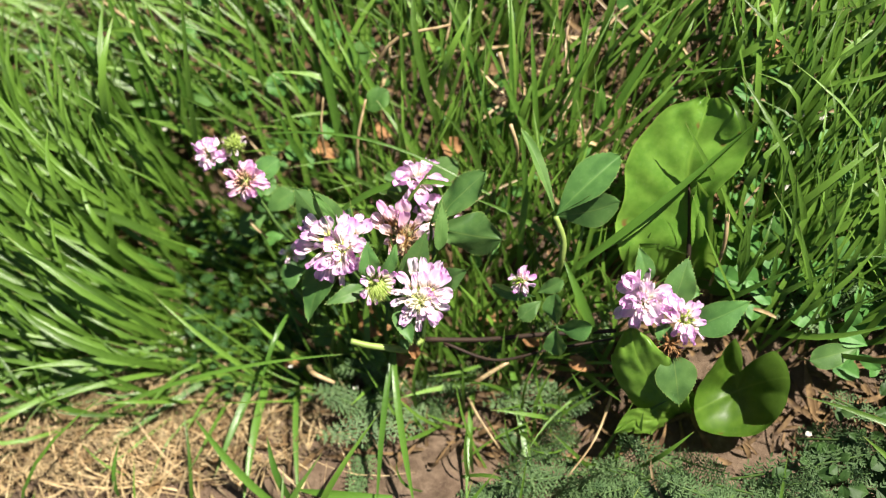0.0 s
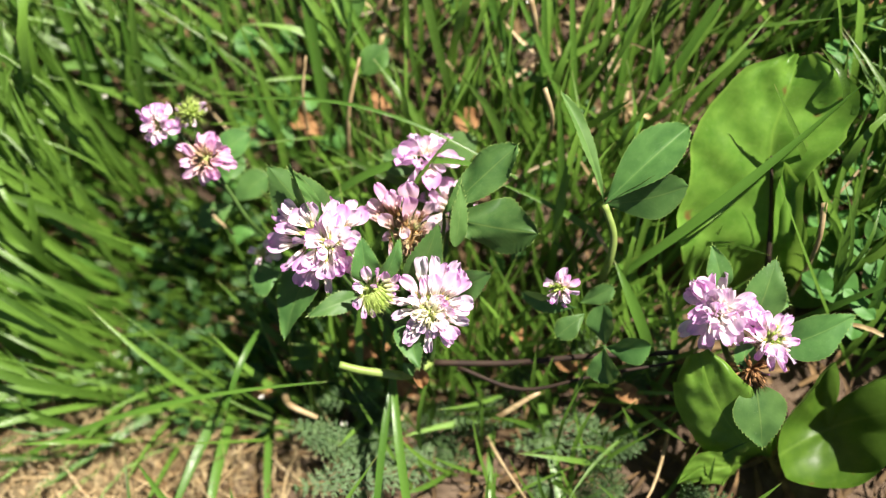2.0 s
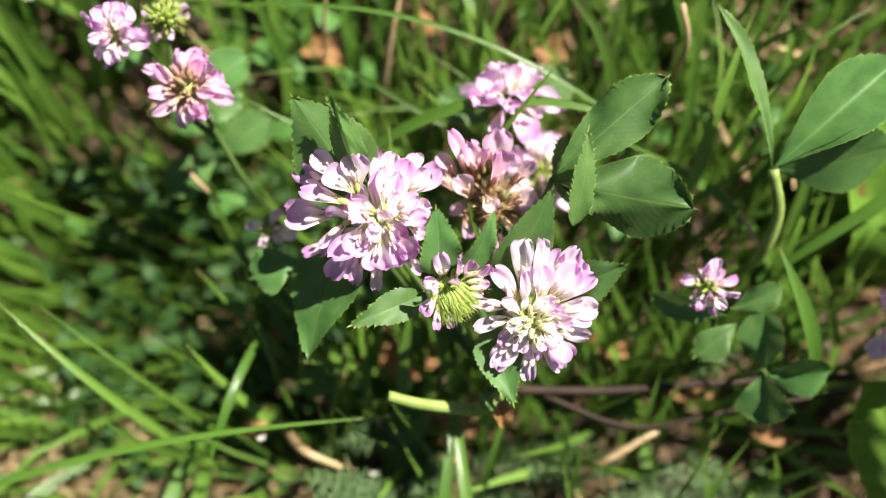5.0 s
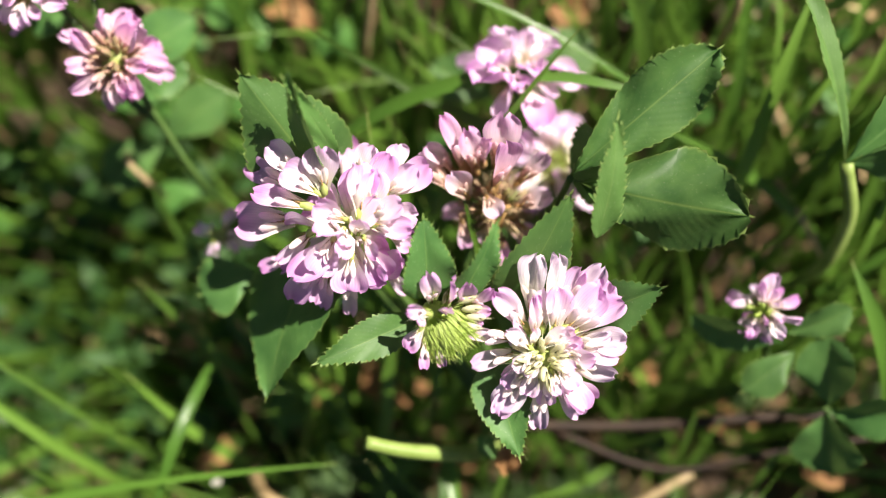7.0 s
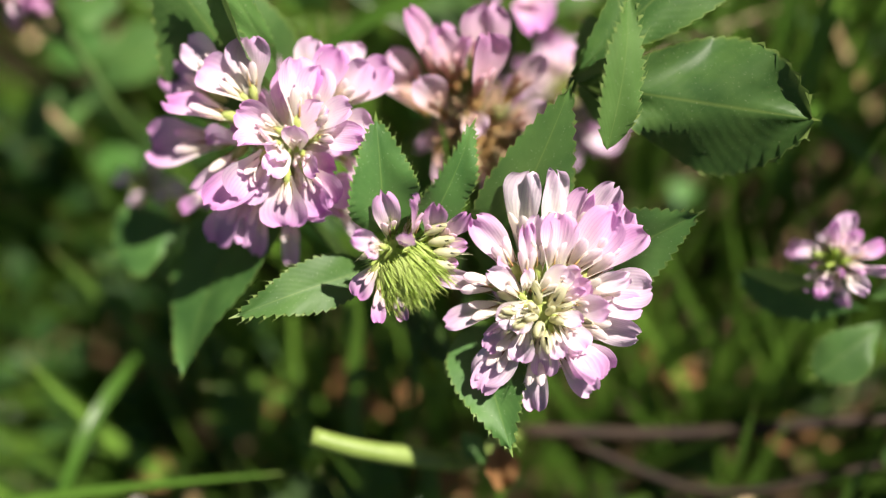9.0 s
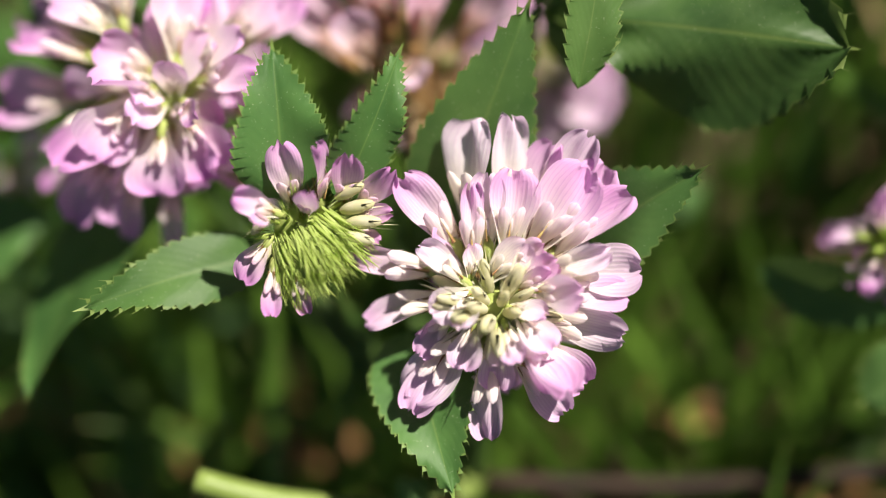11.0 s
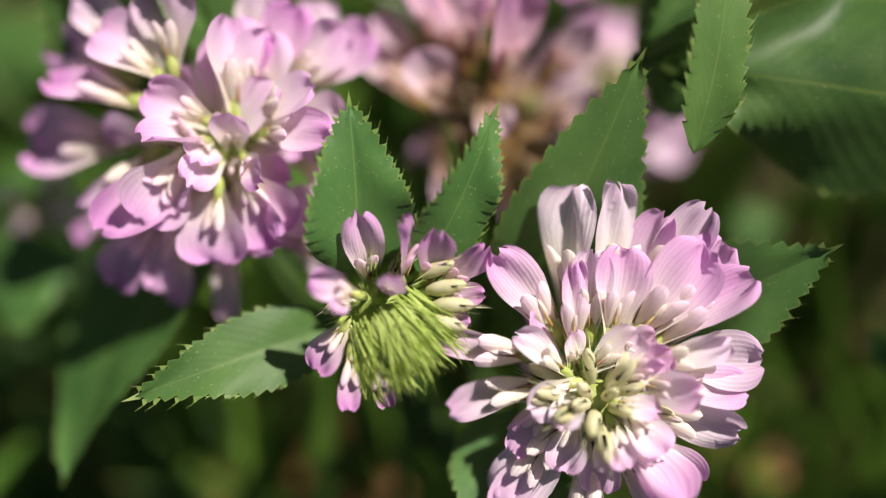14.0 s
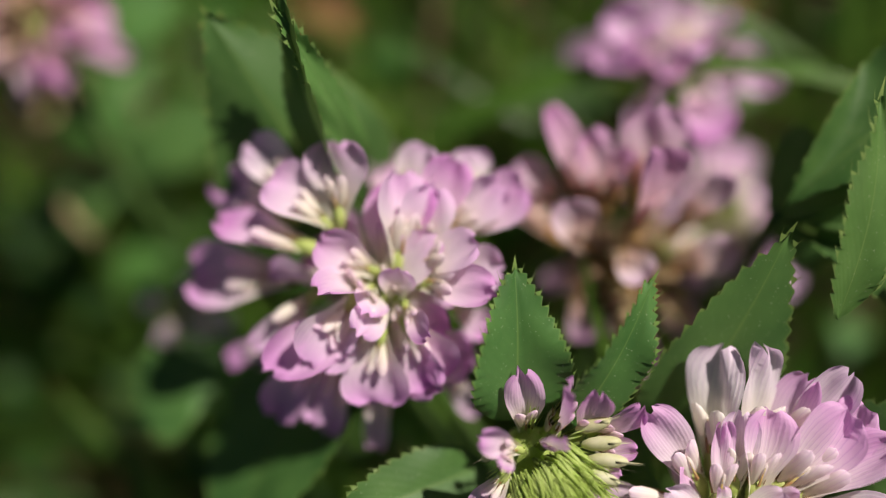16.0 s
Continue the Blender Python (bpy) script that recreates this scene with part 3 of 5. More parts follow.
def scatter_leaves(name, label, count, area, size, seed, mat, height=(-5, 4)):
    """Small leaves in the undergrowth as one mesh."""
    rng = random.Random(seed)
    verts, faces, uvs = [], [], []
    for _ in range(count):
        x, y = rng.uniform(*area[0]), rng.uniform(*area[1])
        if ((x - 0.100) / 0.030) ** 2 + ((y + 0.031) / 0.024) ** 2 < 1:
            continue
        a, far = rng.uniform(0, 6.283), rng.uniform(*size) * MM
        h = rng.uniform(*height) * MM
        me = leaflet_points((x, y, h), (x + math.cos(a) * far, y + math.sin(a) * far, h + rng.uniform(-1, 3) * MM), far * rng.uniform(0.5, 0.95), "round" if rng.random() < 0.7 else "ovate", (rng.gauss(0, 0.3), rng.gauss(0, 0.3), 1), 0.0, 0.2, 0.05, 3, 0.0, 0.2 * MM, rng.randrange(999), 0.0)
        n = len(verts)
        verts += me[0]
        uvs += me[1]
        faces += [tuple(n + k for k in q) for q in me[2]]
    return tagged(new(name, mesh_of(name, verts, faces, [mat], uvs)), label, "leaves", kind="stuff")


scatter_grass("low_grass", "low shaded grass under the clover", 360, ((-0.03, 0.07), (-0.02, 0.05)), (0.012, 0.035), (0.6 * MM, 1.8 * MM), lean_field, 35, GRASS, 9, (0, 5))
scatter_grass("low_grass_shade", "low grass in the hollow beside the clover", 300, ((-0.092, -0.034), (-0.030, 0.036)), (0.006, 0.024), (0.6 * MM, 1.8 * MM), lean_field, 40, GRASS, 19, (-10, -2))
scatter_grass("hollow_grass", "short grass shading the hollow in front of the clover", 120, ((-0.045, 0.060), (-0.036, -0.010)), (0.012, 0.040), (0.6 * MM, 1.9 * MM), lean_field, 45, GRASS, 31, (-6, 5))
scatter_grass("edge_grass", "grass hanging over the edge of the bare soil", 22, ((-0.140, -0.070), (-0.036, -0.012)), (0.015, 0.045), (0.6 * MM, 1.9 * MM), lambda x, y: -112 + x * 300, 26, GRASS, 29, (2, 10))
scatter_grass("leaning_grass", "dense tall grass leaning away from the bare soil", 330, ((-0.195, -0.086), (-0.024, 0.052)), (0.030, 0.082), (0.9 * MM, 3.0 * MM), lambda x, y: 128 - 700 * (y - 0.015), 17, GRASS, 33, (13, 34))
scatter_grass("side_grass", "dense lawn grass beside the plantain", 520, ((0.098, 0.215), (-0.022, 0.075)), (0.020, 0.060), (0.6 * MM, 2.2 * MM), lambda x, y: 70, 34, GRASS, 34, (6, 26))
scatter_grass("front_grass", "short dark grass in front of the clover", 60, ((-0.010, 0.074), (-0.064, -0.020)), (0.010, 0.034), (0.5 * MM, 1.5 * MM), lambda x, y: 85, 50, GRASS, 35, (1, 11))
scatter_leaves("side_weeds", "small rounded leaves between the grass beside the plantain", 240, ((0.098, 0.21), (-0.035, 0.08)), (4, 10), 37, WEED, (-14, 2))
# These leaves are coloured dark in place of the shade lying there.
scatter_leaves("hollow_weeds", "leafy weeds added in the hollow beside the clover, darkened for its shade", 300, ((-0.096, -0.030), (-0.032, 0.036)), (3, 6), 38, WEED_SHADED, (-22, -12))
scatter_leaves("soil_weeds", "small weeds on the soil around the plantain, coloured dark for shade", 230, ((0.104, 0.190), (-0.095, -0.030)), (3, 7), 39, WEED_SHADED, (-2, 4))
scatter_leaves("undergrowth", "small round weed leaves among the grass", 380, ((-0.22, 0.24), (0.015, 0.19)), (4, 11), 14, WEED, (-17, -5))

# ---- the clover in the middle: its heads, leaves and stems ----
plant = thing("clover_plant", "flowering clover with pink heads, toothed green leaflets and creeping stems", "clover", (0.0, 0.0, -0.008), "clover plants")
open_head = clover_head(plant, (0.0001, -0.0001, 0.0245), (0.0, -0.10, 1), 9.6 * MM, 11, PETAL_PALE, 3, "pale pink and white open head", last=95, buds=20, bud_size=0.38, bud_mat=BUD_CREAM, reach=0.42, low=55)
full_head = clover_head(plant, (-0.0260, 0.0173, 0.0250), (0.0, 0.0, 1), 10.2 * MM, 22, PETAL, 4, "full pink open head", last=112, buds=0, reach=0.40, low=66, inner=5, spread=0.7, wide=0.50)
fading_head = clover_head(plant, (-0.0060, 0.0202, 0.0160), (0.1, 0.35, 0.9), 7.6 * MM, 10, PETAL_OLD, 5, "fading head with browned calyces and few petals", calyx=CALYX_OLD, buds=46, bud_mat=CALYX_DRY, bud_size=0.50, bud_fat=0.10, hairy=True, reach=0.34, core_share=0.4)
clover_head(plant, (-0.0019, 0.0398, 0.0130), (0.05, 0.72, 0.68), 9.6 * MM, 30, PETAL, 6, "pink open head seen from its side", last=92, buds=0, reach=0.52, wide=0.5, inner=6)
bud_head = clover_head(plant, (-0.0143, 0.0060, 0.0262), (0.60, -0.42, 0.68), 6.6 * MM, 0, PETAL_PALE, 7, "young green head with a ring of small pale florets", buds=34, hairy=True, last=98, comb=0.3, bud_mat=CALYX_FRESH, calyx=CALYX_FRESH, bud_size=0.46, bud_fat=0.07, core_share=0.34)
clover_head(plant, (0.0034, 0.0278, 0.0050), (0.3, 0.2, 0.9), 10.2 * MM, 32, PETAL_PALE, 8, "pale lilac head in the shade")
clover_head(plant, (-0.0462, 0.0171, 0.0110), (-0.3, 0.2, 0.9), 5.5 * MM, 14, PETAL_PALE, 9, "small pale head in the shade")


def floret(head, petal, base, tip, width, seed):
    """One outer floret of a head, from its base to its tip, width in millimetres."""
    rng = random.Random(seed)
    base, tip = Vector(base), Vector(tip)
    base = base.lerp(root_of(head).translation, 0.32 if petal == PETAL_PALE else 0.16)
    d = tip - base
    me = floret_mesh(petal, seed, 1.0, 1.16 * width * MM / d.length, rng.uniform(-0.05, 0.16), rng.uniform(0.25, 0.75), rng.uniform(0.7, 1.4), CALYX_OLD if petal == PETAL_OLD else None, rng.uniform(-0.3, 0.3), rng.uniform(0.9, 1.4))
    a, b, c = axes(d, (rng.gauss(0, 0.36), rng.gauss(0, 0.36) - 0.1, 1))
    m = Matrix((a, b, c)).transposed().to_4x4()
    m.translation = base
    return part("floret", me, head, m @ Matrix.Scale(d.length, 4))


floret(open_head, PETAL_PALE, (-0.0020, 0.0085, 0.0250), (-0.0014, 0.0133, 0.0288), 3.4, 1000)
floret(open_head, PETAL_PALE, (0.0008, 0.0096, 0.0250), (0.0022, 0.0134, 0.0288), 2.6, 1001)
floret(open_head, PETAL_PALE, (0.0040, 0.0097, 0.0240), (0.0077, 0.0119, 0.0280), 2.9, 1002)
floret(open_head, PETAL_PALE, (0.0035, 0.0059, 0.0260), (0.0069, 0.0094, 0.0288), 3.9, 1003)
floret(open_head, PETAL_PALE, (0.0052, 0.0053, 0.0245), (0.0099, 0.0081, 0.0275), 3.2, 1004)
floret(open_head, PETAL_PALE, (0.0014, 0.0058, 0.0270), (0.0016, 0.0095, 0.0288), 3.0, 1005)
floret(open_head, PETAL_PALE, (-0.0036, 0.0063, 0.0260), (-0.0061, 0.0094, 0.0288), 2.8, 1006)
floret(open_head, PETAL_PALE, (-0.0021, 0.0049, 0.0273), (-0.0014, 0.0085, 0.0288), 1.5, 1007)
floret(open_head, PETAL_PALE, (-0.0028, 0.0025, 0.0273), (-0.0050, 0.0039, 0.0288), 1.7, 1008)
floret(open_head, PETAL_PALE, (-0.0055, 0.0043, 0.0255), (-0.0108, 0.0040, 0.0265), 1.8, 1009)
floret(open_head, PETAL_PALE, (-0.0047, 0.0018, 0.0250), (-0.0096, -0.0005, 0.0250), 2.2, 1010)
floret(open_head, PETAL_PALE, (0.0063, 0.0040, 0.0245), (0.0106, 0.0025, 0.0265), 3.4, 1011)
floret(open_head, PETAL_PALE, (0.0039, -0.0002, 0.0250), (0.0094, -0.0021, 0.0250), 2.8, 1012)
floret(open_head, PETAL_PALE, (0.0047, 0.0035, 0.0270), (0.0081, 0.0033, 0.0285), 1.8, 1013)
floret(open_head, PETAL_PALE, (0.0041, 0.0017, 0.0273), (0.0061, 0.0002, 0.0285), 2.5, 1014)
floret(open_head, PETAL_PALE, (-0.0007, 0.0028, 0.0273), (0.0024, 0.0045, 0.0279), 2.3, 1015)
floret(open_head, PETAL_PALE, (-0.0019, 0.0017, 0.0273), (-0.0043, -0.0008, 0.0280), 2.3, 1016)
floret(open_head, PETAL_PALE, (-0.0015, 0.0006, 0.0273), (-0.0026, -0.0017, 0.0285), 1.9, 1017)
floret(open_head, PETAL_PALE, (-0.0020, -0.0016, 0.0270), (-0.0021, -0.0046, 0.0265), 2.2, 1018)
floret(open_head, PETAL_PALE, (-0.0044, -0.0002, 0.0260), (-0.0056, -0.0032, 0.0255), 1.7, 1019)
floret(open_head, PETAL_PALE, (-0.0043, -0.0030, 0.0250), (-0.0061, -0.0073, 0.0240), 2.6, 1020)
floret(open_head, PETAL_PALE, (-0.0009, -0.0044, 0.0250), (-0.0004, -0.0093, 0.0240), 2.5, 1021)
floret(open_head, PETAL_PALE, (0.0005, -0.0030, 0.0260), (0.0003, -0.0059, 0.0250), 2.2, 1022)
floret(open_head, PETAL_PALE, (0.0027, -0.0011, 0.0273), (0.0039, -0.0034, 0.0275), 2.3, 1023)
floret(open_head, PETAL_PALE, (0.0024, -0.0030, 0.0260), (0.0044, -0.0059, 0.0255), 2.6, 1024)
floret(open_head, PETAL_PALE, (0.0045, -0.0036, 0.0250), (0.0067, -0.0053, 0.0240), 2.8, 1025)
floret(open_head, PETAL_PALE, (0.0022, -0.0047, 0.0245), (0.0051, -0.0073, 0.0235), 2.5, 1026)
floret(open_head, PETAL_PALE, (0.0012, -0.0019, 0.0273), (0.0018, -0.0043, 0.0275), 1.7, 1027)
floret(open_head, PETAL_PALE, (0.0002, -0.0022, 0.0273), (0.0007, -0.0043, 0.0275), 1.5, 1028)
cam.data.dof.focus_object = floret(open_head, PETAL_PALE, (0.0022, 0.0017, 0.0273), (0.0043, 0.0019, 0.0279), 2.2, 1029)
floret(open_head, PETAL_PALE, (-0.0004, 0.0062, 0.0266), (0.0002, 0.0094, 0.0283), 2.3, 1082)
floret(open_head, PETAL_PALE, (0.0032, 0.0082, 0.0245), (0.0050, 0.0118, 0.0276), 2.8, 1083)
floret(open_head, PETAL_PALE, (0.0056, 0.0062, 0.0245), (0.0089, 0.0097, 0.0272), 3.2, 1085)
floret(open_head, PETAL_PALE, (0.0050, 0.0010, 0.0255), (0.0096, 0.0004, 0.0260), 2.6, 1087)
floret(open_head, PETAL_PALE, (0.0014, 0.0050, 0.0273), (0.0037, 0.0036, 0.0279), 1.9, 1030)
floret(open_head, PETAL_PALE, (-0.0025, 0.0031, 0.0273), (-0.0014, 0.0042, 0.0279), 1.5, 1031)
floret(open_head, PETAL_PALE, (0.0027, 0.0025, 0.0273), (0.0047, 0.0027, 0.0279), 1.9, 1032)
floret(open_head, PETAL_PALE, (0.0016, -0.0002, 0.0273), (0.0036, -0.0008, 0.0279), 1.7, 1033)
floret(full_head, PETAL, (-0.0236, 0.0195, 0.0282), (-0.0237, 0.0253, 0.0303), 3.9, 1100)
floret(full_head, PETAL, (-0.0255, 0.0188, 0.0282), (-0.0292, 0.0205, 0.0303), 2.9, 1101)
floret(full_head, PETAL, (-0.0288, 0.0233, 0.0290), (-0.0285, 0.0275, 0.0305), 4.3, 1102)
floret(full_head, PETAL, (-0.0297, 0.0228, 0.0285), (-0.0337, 0.0246, 0.0295), 3.6, 1103)
floret(full_head, PETAL, (-0.0324, 0.0255, 0.0270), (-0.0359, 0.0281, 0.0280), 3.0, 1104)
floret(full_head, PETAL, (-0.0316, 0.0209, 0.0275), (-0.0379, 0.0222, 0.0280), 3.1, 1105)
floret(full_head, PETAL, (-0.0346, 0.0246, 0.0245), (-0.0395, 0.0260, 0.0250), 3.1, 1106)
floret(full_head, PETAL, (-0.0341, 0.0190, 0.0240), (-0.0409, 0.0186, 0.0240), 4.6, 1107)
floret(full_head, PETAL, (-0.0311, 0.0172, 0.0260), (-0.0352, 0.0133, 0.0255), 1.9, 1108)
floret(full_head, PETAL, (-0.0274, 0.0162, 0.0282), (-0.0299, 0.0117, 0.0285), 4.2, 1109)
floret(full_head, PETAL, (-0.0308, 0.0122, 0.0250), (-0.0335, 0.0079, 0.0240), 3.1, 1110)
floret(full_head, PETAL, (-0.0290, 0.0118, 0.0250), (-0.0307, 0.0078, 0.0240), 2.3, 1111)
floret(full_head, PETAL, (-0.0286, 0.0110, 0.0240), (-0.0295, 0.0069, 0.0220), 1.9, 1112)
floret(full_head, PETAL, (-0.0257, 0.0105, 0.0230), (-0.0259, 0.0060, 0.0210), 1.7, 1113)
floret(full_head, PETAL, (-0.0248, 0.0135, 0.0282), (-0.0251, 0.0091, 0.0265), 4.3, 1114)
floret(full_head, PETAL, (-0.0227, 0.0143, 0.0282), (-0.0205, 0.0110, 0.0270), 4.5, 1115)
floret(full_head, PETAL, (-0.0216, 0.0179, 0.0282), (-0.0172, 0.0171, 0.0303), 2.7, 1116)
floret(full_head, PETAL, (-0.0220, 0.0190, 0.0282), (-0.0183, 0.0205, 0.0303), 2.9, 1117)
floret(full_head, PETAL, (-0.0219, 0.0225, 0.0265), (-0.0198, 0.0270, 0.0280), 3.2, 1118)
floret(full_head, PETAL, (-0.0191, 0.0233, 0.0245), (-0.0146, 0.0252, 0.0255), 3.7, 1119)
floret(full_head, PETAL, (-0.0200, 0.0226, 0.0260), (-0.0165, 0.0248, 0.0280), 2.7, 1120)
floret(full_head, PETAL, (-0.0179, 0.0265, 0.0245), (-0.0191, 0.0286, 0.0255), 2.6, 1121)
floret(full_head, PETAL, (-0.0259, 0.0174, 0.0282), (-0.0259, 0.0152, 0.0303), 2.3, 1122)
floret(full_head, PETAL, (-0.0237, 0.0166, 0.0282), (-0.0235, 0.0184, 0.0303), 2.3, 1123)
floret(full_head, PETAL, (-0.0248, 0.0158, 0.0282), (-0.0259, 0.0139, 0.0303), 2.3, 1124)
floret(full_head, PETAL, (-0.0229, 0.0160, 0.0282), (-0.0213, 0.0136, 0.0303), 1.8, 1125)
floret(full_head, PETAL, (-0.0204, 0.0195, 0.0260), (-0.0165, 0.0187, 0.0275), 3.2, 1126)
floret(full_head, PETAL, (-0.0201, 0.0115, 0.0220), (-0.0181, 0.0089, 0.0205), 2.2, 1127)
floret(full_head, PETAL, (-0.0349, 0.0135, 0.0210), (-0.0383, 0.0120, 0.0200), 1.9, 1128)
floret(full_head, PETAL, (-0.0219, 0.0119, 0.0260), (-0.0186, 0.0126, 0.0255), 3.4, 1129)
floret(full_head, PETAL, (-0.0238, 0.0255, 0.0260), (-0.0222, 0.0280, 0.0280), 3.0, 1130)
floret(full_head, PETAL, (-0.0227, 0.0209, 0.0275), (-0.0212, 0.0241, 0.0300), 3.4, 1131)
floret(full_head, PETAL, (-0.0327, 0.0150, 0.0230), (-0.0353, 0.0122, 0.0220), 2.2, 1132)
floret(full_head, PETAL, (-0.0190, 0.0165, 0.0240), (-0.0174, 0.0150, 0.0235), 2.2, 1133)
floret(full_head, PETAL, (-0.0262, 0.0235, 0.0205), (-0.0262, 0.0305, 0.0212), 2.8, 1134)
floret(bud_head, PETAL, (-0.0147, 0.0079, 0.0270), (-0.0149, 0.0108, 0.0310), 2.3, 1200)
floret(bud_head, PETAL, (-0.0123, 0.0079, 0.0280), (-0.0119, 0.0106, 0.0320), 2.6, 1201)
floret(bud_head, PETAL, (-0.0102, 0.0079, 0.0275), (-0.0099, 0.0101, 0.0310), 2.0, 1202)
floret(bud_head, PETAL, (-0.0090, 0.0078, 0.0270), (-0.0071, 0.0090, 0.0300), 1.9, 1203)
floret(bud_head, PETAL, (-0.0090, 0.0068, 0.0270), (-0.0071, 0.0067, 0.0285), 1.4, 1204)
floret(bud_head, PETAL, (-0.0151, 0.0064, 0.0305), (-0.0175, 0.0068, 0.0325), 1.7, 1205)
floret(bud_head, PETAL, (-0.0159, 0.0059, 0.0310), (-0.0160, 0.0051, 0.0320), 1.1, 1206)
floret(bud_head, PETAL, (-0.0162, 0.0043, 0.0295), (-0.0179, 0.0018, 0.0290), 2.1, 1207)
floret(bud_head, PETAL, (-0.0158, 0.0024, 0.0290), (-0.0159, -0.0007, 0.0280), 1.3, 1208)
floret(bud_head, PETAL, (-0.0139, 0.0019, 0.0290), (-0.0133, -0.0006, 0.0280), 1.3, 1209)
floret(bud_head, PETAL, (-0.0132, 0.0067, 0.0290), (-0.0124, 0.0074, 0.0320), 1.6, 1210)
floret(bud_head, PETAL, (-0.0096, 0.0060, 0.0270), (-0.0082, 0.0046, 0.0275), 1.1, 1211)


def strand_mesh(seed):
    """A silky green calyx of unit length along +y: a slim tube that runs out into fine teeth, with hairs along it."""
    rng = random.Random(seed)
    verts, faces = [], []
    sway, side = rng.uniform(-0.08, 0.08), 5
    for i in range(6):
        s = i / 5
        r = 0.044 * (0.45 + 1.1 * s * (1.25 - s)) * (1 - 0.9 * s ** 3)
        for k in range(side):
            a = 2 * math.pi * k / side
            verts.append((r * math.cos(a) + sway * s * s, s, r * math.sin(a) - 0.10 * s * s))
    for i in range(5):
        for k in range(side):
            faces.append((i * side + k, i * side + (k + 1) % side, (i + 1) * side + (k + 1) % side, (i + 1) * side + k))
    for k in range(11):
        s, a = rng.uniform(0.35, 0.95), rng.uniform(0, 6.283)
        n, root = len(verts), Vector((sway * s * s + 0.03 * math.cos(a), s, 0.03 * math.sin(a) - 0.10 * s * s))
        out = root + Vector((math.cos(a) * 0.11, rng.uniform(0.22, 0.34), math.sin(a) * 0.11))
        verts += [tuple(root + Vector((0, 0.02, 0.010))), tuple(root - Vector((0, 0.02, 0.010))), tuple(out)]
        faces.append((n, n + 1, n + 2))
    return mesh_of("bud", verts, faces, [CALYX_FRESH], [(0, 0.4)] * len(verts))


def comb_strands(head, centre, way, across, count, seed):
    """Combed strands over one side of a young head, fanning out a little, in rows one over the other."""
    rng = random.Random(seed)
    kinds = [strand_mesh(seed + k) for k in range(6)]
    centre, way, across = Vector(centre), Vector(way).normalized(), Vector(across).normalized()
    for i in range(count):
        u, s = rng.uniform(-1, 1), (i / count) * 2 - 1
        dome = math.sqrt(max(0.05, 1 - 0.75 * u * u - 0.2 * s * s))
        base = centre + across * (u * 2.5 * MM) + way * (s * 1.1 - 0.5 * u * u) * MM + Vector((0, 0, (1.9 * dome - 0.35 * s) * MM))
        d = way + across * (u * 0.34 + rng.gauss(0, 0.13)) + Vector((0, 0, 0.05 + 0.25 * (dome - 0.6) + rng.gauss(0, 0.07)))
        a, b, c = axes(d, (rng.gauss(0, 0.3), rng.gauss(0, 0.3), 1))
        m = Matrix((a, b, c)).transposed().to_4x4()
        m.translation = base
        part("bud", kinds[i % 6], head, m @ Matrix.Scale(rng.uniform(2.3, 3.9) * MM, 4))


comb_strands(bud_head, (-0.0131, 0.0047, 0.0276), (0.52, -0.82, -0.08), (0.84, 0.54, 0.0), 165, 760)


def pale_bud(head, base, tip, seed):
    """A closed cream bud standing out of a head."""
    base, d = Vector(base), Vector(tip) - Vector(base)
    a, b, c = axes(d, (0, 0, 1))
    m = Matrix((a, b, c)).transposed().to_4x4()
    m.translation = base
    part("bud", bud_mesh(seed, BUD_CREAM, False, 0.17), head, m @ Matrix.Scale(d.length, 4), "cream closed bud")


for k, (ax, ay, bx, by) in enumerate(((-11.2, 7.8, -8.6, 8.6), (-10.8, 6.8, -7.8, 7.2), (-10.4, 5.9, -7.3, 5.8), (-10.6, 5.0, -7.9, 4.3), (-15.6, 4.6, -16.9, 2.6), (-15.2, 3.6, -15.9, 1.2), (-13.2, 7.6, -12.6, 9.4), (-16.3, 6.2, -17.8, 5.4))):
    pale_bud(bud_head, (ax * MM, ay * MM, 0.0286), (bx * MM, by * MM, 0.0296 - 0.0003 * k), 700 + k)
floret(fading_head, PETAL_OLD, (-0.0108, 0.0268, 0.0200), (-0.0130, 0.0324, 0.0250), 2.6, 1300)
floret(fading_head, PETAL_OLD, (-0.0091, 0.0267, 0.0205), (-0.0100, 0.0303, 0.0245), 3.0, 1301)
floret(fading_head, PETAL_OLD, (-0.0056, 0.0277, 0.0205), (-0.0049, 0.0321, 0.0250), 4.5, 1302)
floret(fading_head, PETAL_OLD, (-0.0066, 0.0233, 0.0220), (-0.0052, 0.0283, 0.0270), 4.0, 1303)
floret(fading_head, PETAL_OLD, (-0.0106, 0.0224, 0.0215), (-0.0119, 0.0249, 0.0245), 3.3, 1304)
floret(fading_head, PETAL_OLD, (-0.0023, 0.0246, 0.0200), (0.0007, 0.0278, 0.0230), 2.2, 1305)
floret(fading_head, PETAL_OLD, (-0.0022, 0.0207, 0.0195), (0.0011, 0.0224, 0.0220), 2.6, 1306)
floret(fading_head, PETAL_OLD, (-0.0075, 0.0224, 0.0220), (-0.0057, 0.0192, 0.0230), 2.6, 1307)
floret(fading_head, PETAL_OLD, (-0.0116, 0.0189, 0.0190), (-0.0099, 0.0150, 0.0180), 1.9, 1308)
floret(fading_head, PETAL_OLD, (-0.0014, 0.0177, 0.0180), (0.0001, 0.0157, 0.0170), 2.1, 1309)
floret(fading_head, PETAL_OLD, (-0.0038, 0.0095, 0.0130), (-0.0047, 0.0140, 0.0170), 2.4, 1310)
